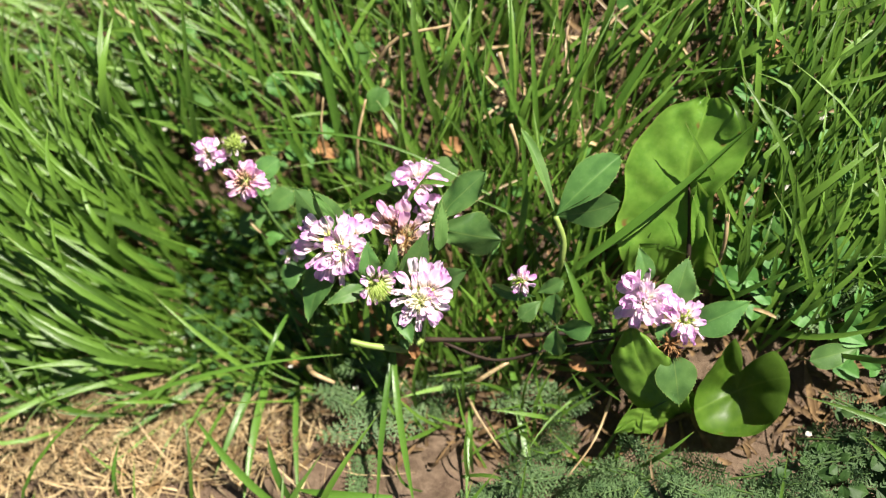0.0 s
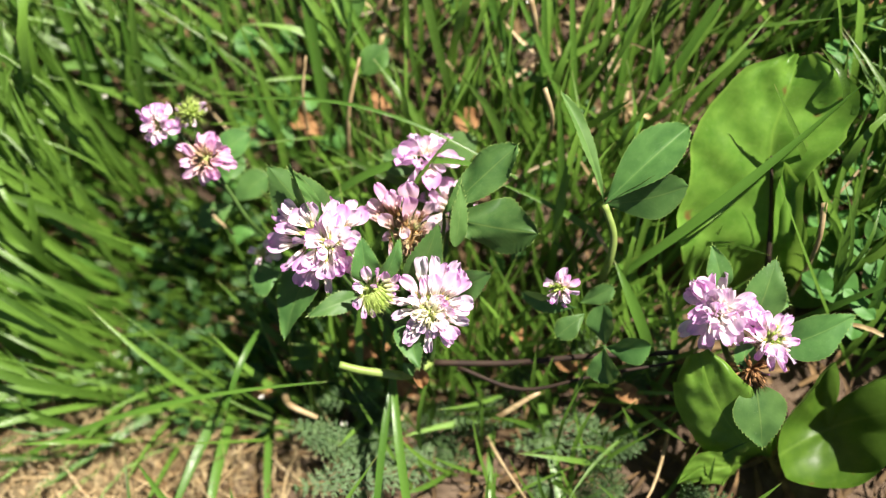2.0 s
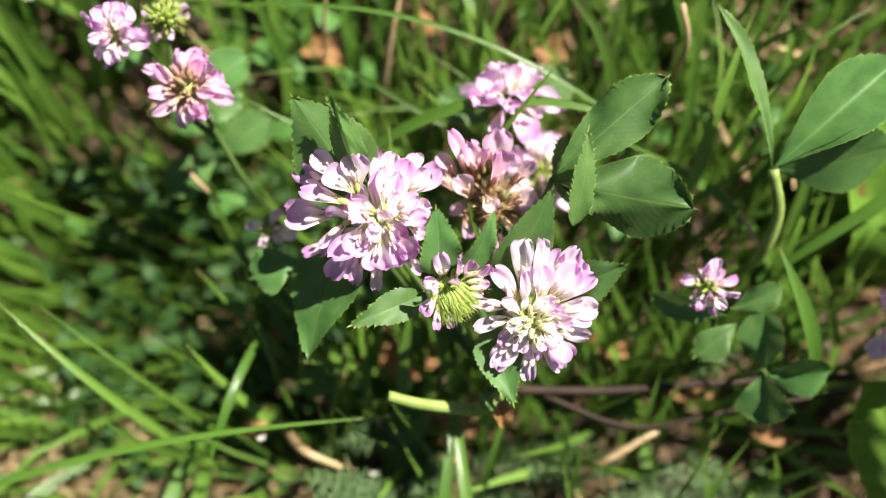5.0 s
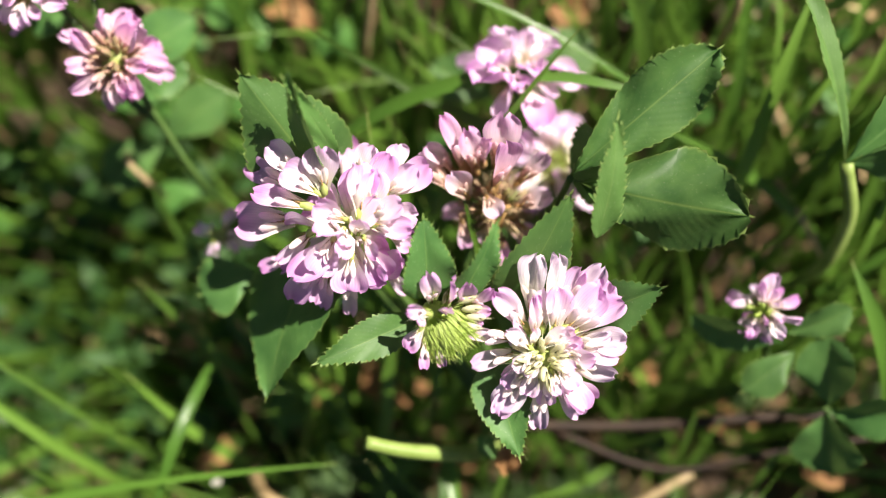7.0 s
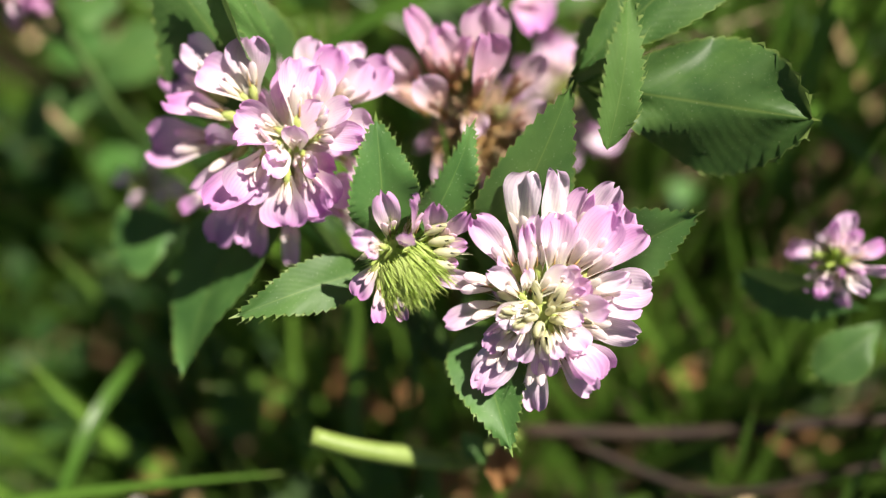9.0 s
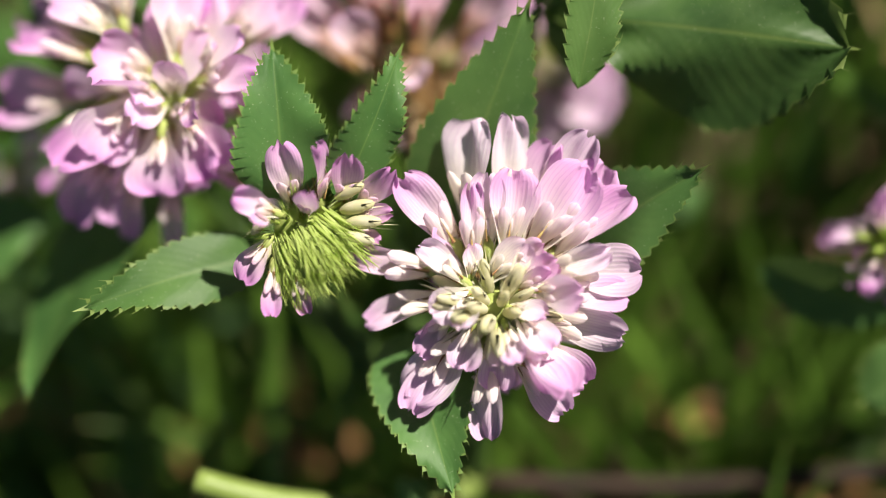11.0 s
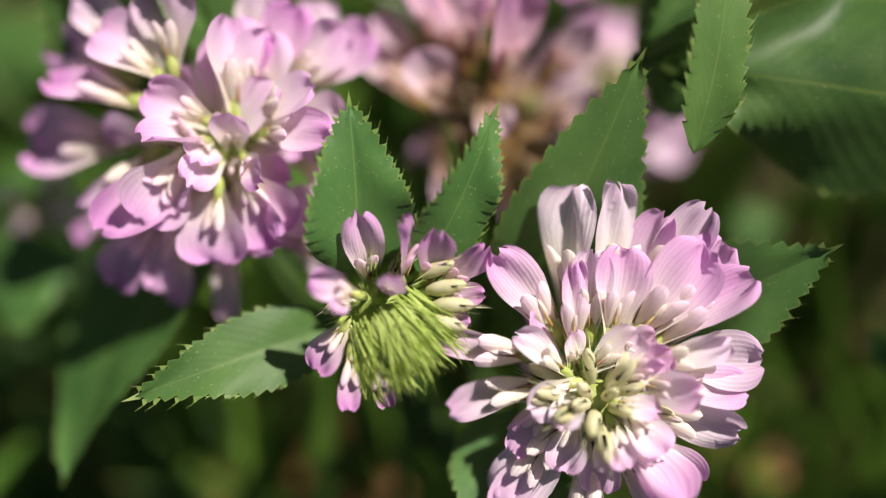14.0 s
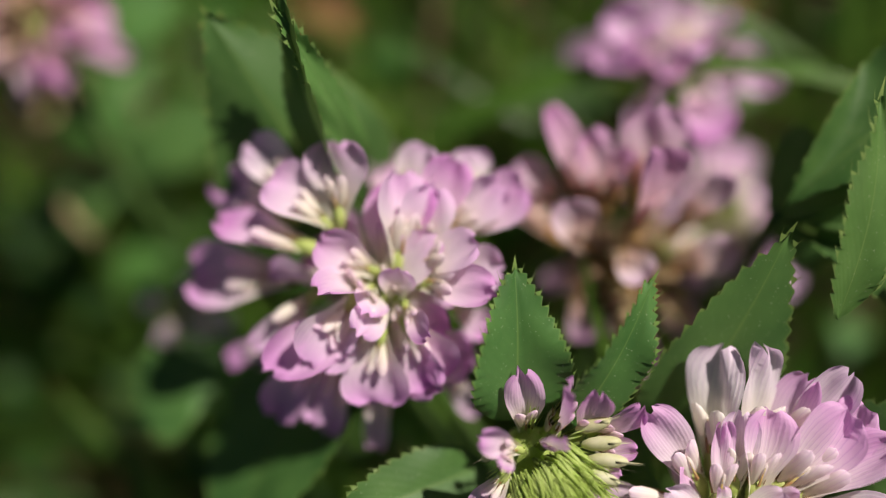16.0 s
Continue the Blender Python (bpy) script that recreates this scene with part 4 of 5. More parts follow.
floret(fading_head, PETAL_OLD, (-0.0135, 0.0241, 0.0190), (-0.0169, 0.0274, 0.0210), 2.9, 1311)
floret(fading_head, PETAL_OLD, (-0.0126, 0.0264, 0.0190), (-0.0154, 0.0290, 0.0220), 2.5, 1312)
floret(fading_head, PETAL_OLD, (-0.0078, 0.0276, 0.0210), (-0.0076, 0.0292, 0.0240), 2.5, 1313)


def leaflet(base, tip, width, parent=None, label="", **how):
    return part("leaflet", leaflet_mesh(base, tip, width, **how), parent or plant, label=label)


leaflet((-0.0154, 0.0082, 0.0270), (-0.0154, 0.0182, 0.0318), 6.8 * MM, seed=1, fold=0.4, roll=0.3)
leaflet((-0.0113, 0.0082, 0.0270), (-0.0061, 0.0175, 0.0315), 4.2 * MM, seed=2, fold=0.45, roll=0.6)
leaflet((-0.0046, 0.0073, 0.0200), (0.0031, 0.0209, 0.0310), 8.8 * MM, seed=3, fold=0.25, roll=0.35)
leaflet((0.0057, 0.0053, 0.0190), (0.0148, 0.0093, 0.0277), 8.0 * MM, seed=4)
leaflet((-0.0174, 0.0051, 0.0230), (-0.0292, 0.0002, 0.0290), 5.2 * MM, seed=5, fold=0.2)
leaflet((-0.0068, -0.0006, 0.0200), (-0.0033, -0.0128, 0.0240), 7.4 * MM, seed=6)
leaflet((-0.0283, 0.0228, 0.0190), (-0.0380, 0.0361, 0.0330), 14.0 * MM, seed=7, fold=-0.3, roll=0.0)
leaflet((-0.0274, 0.0269, 0.0250), (-0.0317, 0.0348, 0.0366), 2.4 * MM, seed=19, fold=0.1, roll=0.4, mat=CLOVER_UNDER_SUNLIT)
leaflet((-0.0273, 0.0240, 0.0220), (-0.0321, 0.0353, 0.0370), 5.6 * MM, seed=8, fold=0.3, roll=-1.1)
leaflet((-0.0307, 0.0155, 0.0130), (-0.0381, -0.0048, 0.0210), 16.5 * MM, seed=9, fold=0.1, roll=0.65, mat=CLOVER_RIBBED)
leaflet((0.0037, 0.0244, 0.0250), (0.0222, 0.0398, 0.0300), 9.2 * MM, seed=10, shape="obovate", fold=0.2, bend=0.03, ripple=1.3 * MM, mat=CLOVER_RIBBED, spine=0.6 * MM, teeth=18)
leaflet((0.0041, 0.0236, 0.0250), (0.0263, 0.0183, 0.0280), 13.2 * MM, seed=11, shape="obovate", fold=-0.35, bend=0.06, roll=0.35, ripple=2.0 * MM, mat=CLOVER_RIBBED, spine=0.6 * MM, teeth=18)
leaflet((0.0066, 0.0158, 0.0280), (0.0090, 0.0302, 0.0330), 4.0 * MM, seed=12, fold=0.1, roll=0.45, spine=0.9 * MM, label="folded leaflet showing its paler underside", mat=CLOVER_UNDER_SUNLIT)
leaflet((0.0112, 0.0260, 0.0240), (0.0042, 0.0262, 0.0200), 11.0 * MM, seed=18, shape="obovate", roll=-0.3, fold=0.1)
leaflet((-0.0021, 0.0400, 0.0010), (0.0103, 0.0481, 0.0030), 9.0 * MM, seed=13, shape="obovate")
leaflet((-0.0051, 0.0392, 0.0010), (-0.0151, 0.0441, 0.0030), 8.0 * MM, seed=14, shape="obovate")
leaflet((-0.0404, 0.0121, 0.0140), (-0.0484, 0.0087, 0.0140), 8.0 * MM, seed=15, shape="obovate")


def stem(points, r0, r1, parent=None, mat=None, label="", name="stem"):
    return part(name, tube_mesh(points, r0 * MM, r1 * MM, mat or STEM), parent or plant, label=label)


NODE = (-0.0030, -0.0122, 0.0030)
stem(((0.0002, -0.0001, 0.0230), (-0.0003, -0.0023, 0.0140), NODE), 0.7, 0.9)
stem(((-0.0263, 0.0174, 0.0240), (-0.0238, 0.0104, 0.0120), NODE), 0.7, 0.9)
stem(((-0.0058, 0.0203, 0.0150), (-0.0097, 0.0106, 0.0100), NODE), 0.7, 0.9)
stem(((-0.0019, 0.0396, 0.0120), (-0.0030, 0.0290, 0.0040), NODE), 0.6, 0.8)
stem(((-0.0140, 0.0049, 0.0240), (-0.0122, 0.0005, 0.0120), NODE), 0.6, 0.9)
stem(((0.0034, 0.0278, 0.0040), (0.0017, 0.0171, 0.0045), NODE), 0.5, 0.7)
stem(((0.0037, 0.0240, 0.0250), (0.0028, 0.0210, 0.0180), (-0.0011, 0.0107, 0.0080)), 0.45, 0.6)
stem(((-0.0282, 0.0228, 0.0240), (-0.0251, 0.0157, 0.0160), NODE), 0.45, 0.6)
stem(((-0.0242, -0.0120, 0.0180), (-0.0192, -0.0135, 0.0160), (-0.0133, -0.0145, 0.0130), (-0.0080, -0.0151, 0.0080), NODE), 1.0, 1.3, mat=STEM_PALE, label="thick pale green cut-off stem")
stem((NODE, (-0.0063, -0.0133, -0.0080), (NODE[0], NODE[1] - 0.004, ground_height(NODE[0], NODE[1]) - 1 * MM)), 1.3, 1.5)
stem((NODE, (0.0175, -0.0127, 0.0010), (0.0365, -0.0113, 0.0020), (0.0514, -0.0109, 0.0020), (0.0615, -0.0104, 0.0040)), 0.9, 0.7, mat=STEM_RED, label="reddish brown creeping stem")
stem(((0.0041, -0.0135, 0.0020), (0.0211, -0.0196, 0.0010), (0.0401, -0.0162, 0.0030), (0.0605, -0.0130, 0.0040)), 0.55, 0.4, mat=STEM_RED)
leaflet((-0.0082, -0.0143, 0.0140), (-0.0061, -0.0125, 0.0120), 4.0 * MM, seed=16, spine=0.0, teeth=4)
leaflet((-0.0046, -0.0132, 0.0130), (-0.0041, -0.0185, 0.0090), 4.5 * MM, seed=17, spine=0.1 * MM, teeth=5, mat=DEAD, label="withered brown stipule", curl=1.2)

# ---- the small clover beside it ----
small = thing("clover_plant", "small clover with one half-open pale head and dark green leaflets", "clover", (0.0409, -0.0121, -0.0080), "clover plants")
clover_head(small, (0.0318, 0.0060, 0.0160), (-0.5, 0.15, 0.8), 5.8 * MM, 24, PETAL, 21, "small half-open pink and white head", buds=6, bud_mat=CALYX_FRESH, hairy=True, bud_size=0.5)
leaflet((0.0356, 0.0011, 0.0130), (0.0219, 0.0047, 0.0150), 6.0 * MM, small, seed=21, shape="obovate", up=(-0.6, -0.5, 0.6))
leaflet((0.0377, -0.0002, 0.0120), (0.0302, -0.0060, 0.0120), 5.5 * MM, small, seed=22, shape="obovate", up=(-0.6, -0.5, 0.6))
leaflet((0.0425, -0.0082, 0.0120), (0.0418, 0.0019, 0.0140), 8.5 * MM, small, seed=23, shape="obovate", up=(-0.6, -0.6, 0.6))
leaflet((0.0424, -0.0086, 0.0120), (0.0535, -0.0092, 0.0130), 9.5 * MM, small, seed=24, shape="obovate", up=(-0.6, -0.6, 0.6))
leaflet((0.0421, -0.0089, 0.0120), (0.0425, -0.0179, 0.0120), 10.0 * MM, small, seed=25, shape="obovate", up=(-0.6, -0.6, 0.6))
leaflet((0.0365, 0.0026, 0.0120), (0.0448, 0.0058, 0.0150), 5.0 * MM, small, seed=26, shape="obovate", up=(-0.6, -0.5, 0.6))
stem(((0.0320, 0.0057, 0.0140), (0.0344, -0.0009, 0.0090), low_end((0.0410, -0.0121, -0.0060))), 0.5, 0.7, small)
stem(((0.0423, -0.0085, 0.0120), (0.0395, -0.0102, 0.0050), low_end((0.0410, -0.0121, -0.0060))), 0.4, 0.5, small)

# ---- the clover by the plantain ----
pair = thing("clover_plant", "clover with two pink heads, one partly withered, above a plantain", "clover", (0.0797, -0.0131, -0.0080), "clover plants")
clover_head(pair, (0.0693, -0.0006, 0.0150), (-0.25, -0.1, 1), 11.6 * MM, 40, PETAL_PALE, 31, "full pale pink head", buds=0, inner=12, wide=0.5, spread=0.6)
clover_head(pair, (0.0815, -0.0075, 0.0130), (0.5, 0.1, 0.85), 10.0 * MM, 30, PETAL, 32, "pink head with green buds on top", inner=5, buds=9, bud_mat=CALYX_FRESH, hairy=True)
clover_head(pair, (0.0775, -0.0147, 0.0110), (-0.2, -0.8, 0.5), 5.6 * MM, 2, PETAL_OLD, 33, "withered brown lower florets", buds=30, bud_mat=DEAD, calyx=DEAD, hairy=True, bud_size=0.8)
leaflet((0.0791, -0.0024, 0.0120), (0.0840, 0.0118, 0.0160), 10.0 * MM, pair, seed=31, shape="ovate")
leaflet((0.0849, -0.0096, 0.0110), (0.1024, -0.0024, 0.0140), 11.5 * MM, pair, seed=32, up=(-0.5, -0.5, 0.7))
leaflet((0.0786, -0.0187, 0.0110), (0.0802, -0.0345, 0.0080), 13.0 * MM, pair, seed=33, fold=0.08)
leaflet((0.0760, -0.0077, 0.0140), (0.0751, -0.0154, 0.0130), 5.0 * MM, pair, seed=34)
leaflet((0.0716, 0.0051, 0.0120), (0.0692, 0.0157, 0.0150), 6.0 * MM, pair, seed=35)
leaflet((0.0804, 0.0031, 0.0100), (0.0877, 0.0010, 0.0110), 8.0 * MM, pair, seed=36)
stem(((0.0695, -0.0006, 0.0140), (0.0731, -0.0111, 0.0050), low_end((0.0795, -0.0131, -0.0060))), 0.7, 0.9, pair)
stem(((0.0817, -0.0075, 0.0120), (0.0821, -0.0131, 0.0040), low_end((0.0795, -0.0131, -0.0060))), 0.7, 0.9, pair)

# ---- the two small heads behind ----
back = thing("clover_plant", "clover with two small pink heads and a green bud cluster", "clover", (-0.0445, 0.0164, -0.0100), "clover plants")
clover_head(back, (-0.0713, 0.0513, 0.0190), (-0.2, 0.1, 1), 7.6 * MM, 24, PETAL, 41, "small lilac head", buds=0, inner=7, wide=0.5)
clover_head(back, (-0.0630, 0.0538, 0.0190), (0.1, 0.2, 1), 5.6 * MM, 10, PETAL_PALE, 42, "yellow-green bud cluster", buds=36, bud_mat=CALYX_FRESH, hairy=True, bud_size=0.6)
clover_head(back, (-0.0590, 0.0419, 0.0180), (0.1, 0.0, 1), 9.6 * MM, 34, PETAL_OLD, 43, "pink head beginning to fade", buds=12, bud_mat=CALYX_DRY)
leaflet((-0.0613, 0.0432, 0.0080), (-0.0507, 0.0505, 0.0090), 8.0 * MM, back, seed=41, shape="obovate")
leaflet((-0.0695, 0.0517, 0.0080), (-0.0762, 0.0500, 0.0080), 6.0 * MM, back, seed=42, shape="obovate")
leaflet((-0.0602, 0.0422, 0.0080), (-0.0517, 0.0416, 0.0090), 7.0 * MM, back, seed=43, shape="obovate")
leaflet((-0.0591, 0.0336, -0.0020), (-0.0479, 0.0409, 0.0000), 8.0 * MM, back, seed=44, shape="obovate")
leaflet((-0.0591, 0.0329, -0.0020), (-0.0680, 0.0266, 0.0000), 8.0 * MM, back, seed=45, shape="obovate")
stem(((-0.0592, 0.0421, 0.0165), (-0.0548, 0.0338, 0.0120), (-0.0498, 0.0245, 0.0030), low_end((-0.0439, 0.0162, -0.0080))), 0.5, 0.6, back)
stem(((-0.0632, 0.0538, 0.0175), (-0.0618, 0.0405, 0.0130), (-0.0548, 0.0338, 0.0120)), 0.5, 0.7, back)
stem(((-0.0715, 0.0515, 0.0175), (-0.0670, 0.0490, 0.0160), (-0.0618, 0.0405, 0.0130)), 0.5, 0.6, back)

# ---- a leaf on a long stalk in front of the plantain ----
lone = thing("clover_leaf", "three-parted bluish green clover leaf on a long stalk", "leaf", (0.0417, 0.0073, -0.0080))
leaflet((0.0430, 0.0266, 0.0180), (0.0636, 0.0445, 0.0220), 11.5 * MM, lone, seed=51, shape="obovate", fold=0.8, roll=-0.1, spine=0.5 * MM)
leaflet((0.0430, 0.0264, 0.0180), (0.0632, 0.0294, 0.0200), 12.5 * MM, lone, seed=52, shape="obovate", fold=0.1, roll=0.75, spine=0.4 * MM)
# The lighter leaf colour stands for sunlight on this narrow leaflet.
leaflet((0.0428, 0.0268, 0.0180), (0.0339, 0.0540, 0.0240), 3.6 * MM, lone, seed=53, shape="obovate", fold=0.5, roll=0.5, mat=CLOVER_UNDER_SUNLIT, spine=0.4 * MM)
stem(((0.0430, 0.0264, 0.0180), (0.0453, 0.0187, 0.0130), (0.0438, 0.0112, 0.0040), low_end((0.0417, 0.0073, -0.0080))), 0.95, 1.1, lone, mat=STEM_PALE)

# ---- plantain ----
def plantain_leaf(parent, base, tip, width, seed, shape="round", label="", **how):
    base = low_end(base)
    how = {"teeth": 9, "spine": 0.12 * MM, "ripple": 1.0 * MM, "fold": 0.12, "bend": 0.10, **how}
    me = leaflet_mesh(base, tip, width, shape, seed=seed, **{"mat": PLANTAIN, **how})
    return part("leaf", me, parent, label=label)


def broad_leaf(parent, spine, left, right, seed, mat, label="", raise_left=0.0, raise_right=0.0, quilt=0.9, edge=0.0):
    """A broad crinkled blade: spine gives its midrib, left and right the half widths from base to tip, both in millimetres where they are widths."""
    rng = random.Random(seed)
    ticks = np.linspace(0, 1, len(spine))
    line = np.array(spine, float)
    rows, cols, phase = 30, 25, rng.uniform(0, 6)
    verts, uvs = [], []
    for i in range(rows):
        s = i / (rows - 1)
        at = Vector([np.interp(s, ticks, line[:, k]) for k in range(3)])
        ahead = Vector([np.interp(min(1, s + 0.04), ticks, line[:, k]) - np.interp(max(0, s - 0.04), ticks, line[:, k]) for k in range(3)])
        x, y, z = axes(ahead, (0, 0, 1))
        for j in range(cols):
            c = -1 + 2 * j / (cols - 1)
            side, lift = (left, raise_left) if c < 0 else (right, raise_right)
            w = float(np.interp(s, np.linspace(0, 1, len(side)), side)) * MM
            w *= 1 + 0.05 * math.sin(23 * s + phase) * abs(c)
            p = at + x * c * w + y * abs(c) ** 1.5 * w * 0.12
            rib = abs(math.sin((s * 5.2 - abs(c) * 1.1) * math.pi + phase))
            h = lift * abs(c) ** 1.3 + quilt * rib * (1 - (1 - min(1, abs(c) * 3)) ** 2) + quilt * 1.6 * noise.noise(Vector((c * 2.2, s * 5.0, seed))) * min(1, 2 * abs(c)) + edge * max(0, abs(c) - 0.7) ** 2 * 11
            verts.append(p + z * h * MM)
            uvs.append((c, s))
    return part("leaf", mesh_of("leaf", verts, grid_faces(rows, cols), [mat], uvs), parent, label=label)


def cupped_leaf(parent, centre, reach, rim, seed, mat, label=""):
    """A leaf curled into a bowl: reach and rim give its radius and the height of its edge, in millimetres, every 20 degrees from +x."""
    centre = Vector(centre)
    rings, sides = 16, 72
    verts, uvs = [], []
    for i in range(rings):
        r = (i + 0.3) / (rings - 0.7)
        for k in range(sides):
            a = 360 * k / sides
            far, high = (float(np.interp(a, range(0, 361, 20), (*some, some[0]))) for some in (reach, rim))
            crease = 0.8 * math.sin(radians(a) * 5 + seed) * r + 0.5 * noise.noise(Vector((r * 3, a / 40, seed)))
            inward = 1 - 0.10 * max(0.0, r - 0.85) / 0.15
            verts.append(centre + Vector((math.cos(radians(a)) * far * r * inward, math.sin(radians(a)) * far * r * inward, high * r ** 2.4 + crease)) * MM)
            uvs.append((math.sin(radians(a) - 0.4) * r, 0.5 + 0.5 * math.cos(radians(a) - 0.4) * r))
    faces = [(i * sides + k, i * sides + (k + 1) % sides, (i + 1) * sides + (k + 1) % sides, (i + 1) * sides + k) for i in range(rings - 1) for k in range(sides)]
    faces.append(tuple(range(sides))[::-1])
    return part("leaf", mesh_of("leaf", verts, faces, [mat], uvs), parent, label=label)


upper = thing("plantain_plant", "broad-leaved plantain with large glossy light green leaves", "plantain", (0.0860, 0.0085, -0.0080), "plantains")
broad_leaf(upper, (low_end((0.0860, 0.0070)), (0.0862, 0.0180, -0.0020), (0.0858, 0.0330, 0.0040), (0.0866, 0.0450, 0.0085), (0.0905, 0.0560, 0.0115), (0.0930, 0.0632, 0.0120)),
           (16, 23, 22.5, 21, 19, 15, 8.5, 2), (11, 9.5, 7, 8, 15.5, 17.5, 12.5, 3), 60, PLANTAIN_YELLOWER, "broad crinkled glossy leaf with small brown spots", 1.0, 4.0, 1.5, 1.2)
part("midrib", tube_mesh(((0.0863, 0.0117, -0.0030), (0.0866, 0.0250, 0.0022), (0.0862, 0.0390, 0.0072)), 0.9 * MM, 0.4 * MM, STEM_RED, 6, 4, "midrib"), upper, label="reddish brown midrib")
broad_leaf(upper, (low_end((0.0905, 0.0100)), (0.0900, 0.0200, 0.0000), (0.0895, 0.0310, 0.0060), (0.0885, 0.0370, 0.0095)), (1.5, 3.2, 3.0, 0.4), (1.5, 3.6, 3.4, 0.4), 63, PLANTAIN_YELLOWER, "narrow young leaf folded upwards", 2.0, 2.0, 0.3)
plantain_leaf(upper, (0.0880, 0.0060, -0.0050), (0.1080, 0.0170, -0.0020), 20 * MM, 62)
lower = thing("plantain_plant", "low plantain with curled glossy leaves", "plantain", (0.0845, -0.0400, -0.0080), "plantains")
cupped_leaf(lower, (0.1015, -0.0315, -0.0100), (13, 15, 17, 18, 8, 20.5, 16.5, 15, 15, 16.5, 18.5, 20, 17.5, 16, 15.5, 15, 14.5, 13.5), (19, 20, 20, 20, 3, 20, 19, 16, 12, 10, 9, 8, 8, 8, 8, 9, 11, 15), 65, PLANTAIN, "dark green leaf curled into a bowl")
broad_leaf(lower, (low_end((0.0838, -0.0400)), (0.0780, -0.0350, 0.0010), (0.0715, -0.0270, 0.0070), (0.0670, -0.0180, 0.0120), (0.0655, -0.0105, 0.0110)), (2, 8, 9, 7.5, 2.5), (2, 7, 9.5, 7, 2.0), 66, PLANTAIN_YELLOWER, "bright yellow-green leaf with a curled edge", -5.0, 4.0, 0.6, -2.0)
broad_leaf(lower, (low_end((0.0815, -0.0410)), (0.0740, -0.0400, -0.0010), (0.0660, -0.0400, 0.0010), (0.0600, -0.0440, 0.0010)), (2, 5, 4, 0.5), (2, 4.5, 4, 0.5), 67, PLANTAIN_YELLOWER, "", -2.0, 2.0, 0.4)
plantain_leaf(lower, (0.0840, -0.0390, -0.0030), (0.0785, -0.0225, 0.0040), 11 * MM, 69, shape="ovate")


# ---- yarrow ----
def yarrow_leaf(base, tip, width, seed, pairs=13, label="feathery grey-green yarrow leaf", arch=3.0):
    """A feathered leaf: a midrib with pairs of finely cut side leaflets."""
    rng = random.Random(seed)
    base, tip = Vector(low_end(base)), Vector(tip)
    if any(((p.x - 0.095) / 0.034) ** 2 + ((p.y + 0.030) / 0.024) ** 2 < 1 for p in (base, base.lerp(tip, 0.5), tip)):
        return None
    ob = thing("yarrow_leaf", label, "leaf", base, "yarrow leaves")
    up = Vector((0, 0, arch * MM))
    line = [base + (tip - base) * s + up * math.sin(math.pi * s) for s in (0, 0.25, 0.5, 0.75, 1)]
    part("midrib", tube_mesh(line, 0.5 * MM, 0.2 * MM, STEM, 6, 4, "midrib"), ob)
    x, y, z = axes(tip - base, (rng.gauss(0, 0.25), rng.gauss(0, 0.25), 1))
    for i in range(pairs):
        s = 0.12 + 0.86 * i / (pairs - 1)
        w = width / 2 * math.sin(math.pi * min(1, 0.15 + 0.85 * s)) ** 0.6
        at = base + (tip - base) * s + up * math.sin(math.pi * s)
        for sgn in (-1, 1):
            verts, faces = [], []
            lobes = 4
            way = (x * sgn + y * 0.55).normalized()
            for k in range(lobes + 1):
                f = k / lobes
                root = at + way * w * f * 0.85 + z * (0.5 * MM * math.sin(3 * f) + rng.uniform(-0.2, 0.4) * MM)
                for turn in ((-0.9, 0.9) if k < lobes else (0.0,)):
                    lw = Matrix.Rotation(turn + rng.uniform(-0.25, 0.25), 3, z) @ way
                    far = w * 0.42 * (1 - 0.45 * f) * rng.uniform(0.8, 1.2)
                    side = lw.cross(z) * (0.13 * MM + 0.016 * w)
                    n = len(verts)
                    verts += [root - side, root + side, root + lw * far * 0.6 + side * 1.2 + z * rng.uniform(0, 0.5) * MM, root + lw * far + z * rng.uniform(-0.3, 0.5) * MM, root + lw * far * 0.6 - side * 1.2]
                    faces.append((n, n + 1, n + 2, n + 3, n + 4))
            n = len(verts)
            thick = way.cross(z) * 0.18 * MM
            verts += [at - thick, at + thick, at + way * w * 0.9 + thick * 0.5, at + way * w * 0.9 - thick * 0.5]
            faces.append((n, n + 1, n + 2, n + 3))
            part("pinna", mesh_of("pinna", verts, faces, [YARROW], [(0, 0)] * len(verts), smooth=False), ob)
    return ob


yarrow_leaf((0.0052, -0.0382, 0.0000), (-0.0400, -0.0449, 0.0040), 15 * MM, 71, 16)
yarrow_leaf((-0.0151, -0.0418, -0.0040), (-0.0414, -0.0275, 0.0020), 13 * MM, 72)
yarrow_leaf((-0.0237, -0.0453, -0.0020), (-0.0274, -0.0662, 0.0030), 11 * MM, 73)
yarrow_leaf((-0.1130, -0.0084, 0.0000), (-0.1622, -0.0021, 0.0060), 20 * MM, 74, 15)
yarrow_leaf((-0.1208, -0.0000, -0.0020), (-0.1551, 0.0152, 0.0040), 16 * MM, 75)
yarrow_leaf((0.0576, -0.0300, -0.0140), (0.0156, -0.0354, -0.0110), 15 * MM, 76)
yarrow_leaf((0.0960, -0.0603, 0.0000), (0.1414, -0.0495, 0.0040), 15 * MM, 77)
yarrow_leaf((0.0605, -0.0585, 0.0000), (0.0202, -0.0596, 0.0040), 14 * MM, 78)
yarrow_leaf((0.1153, -0.0357, -0.0020), (0.1447, -0.0304, 0.0040), 15 * MM, 79)
rng = random.Random(80)
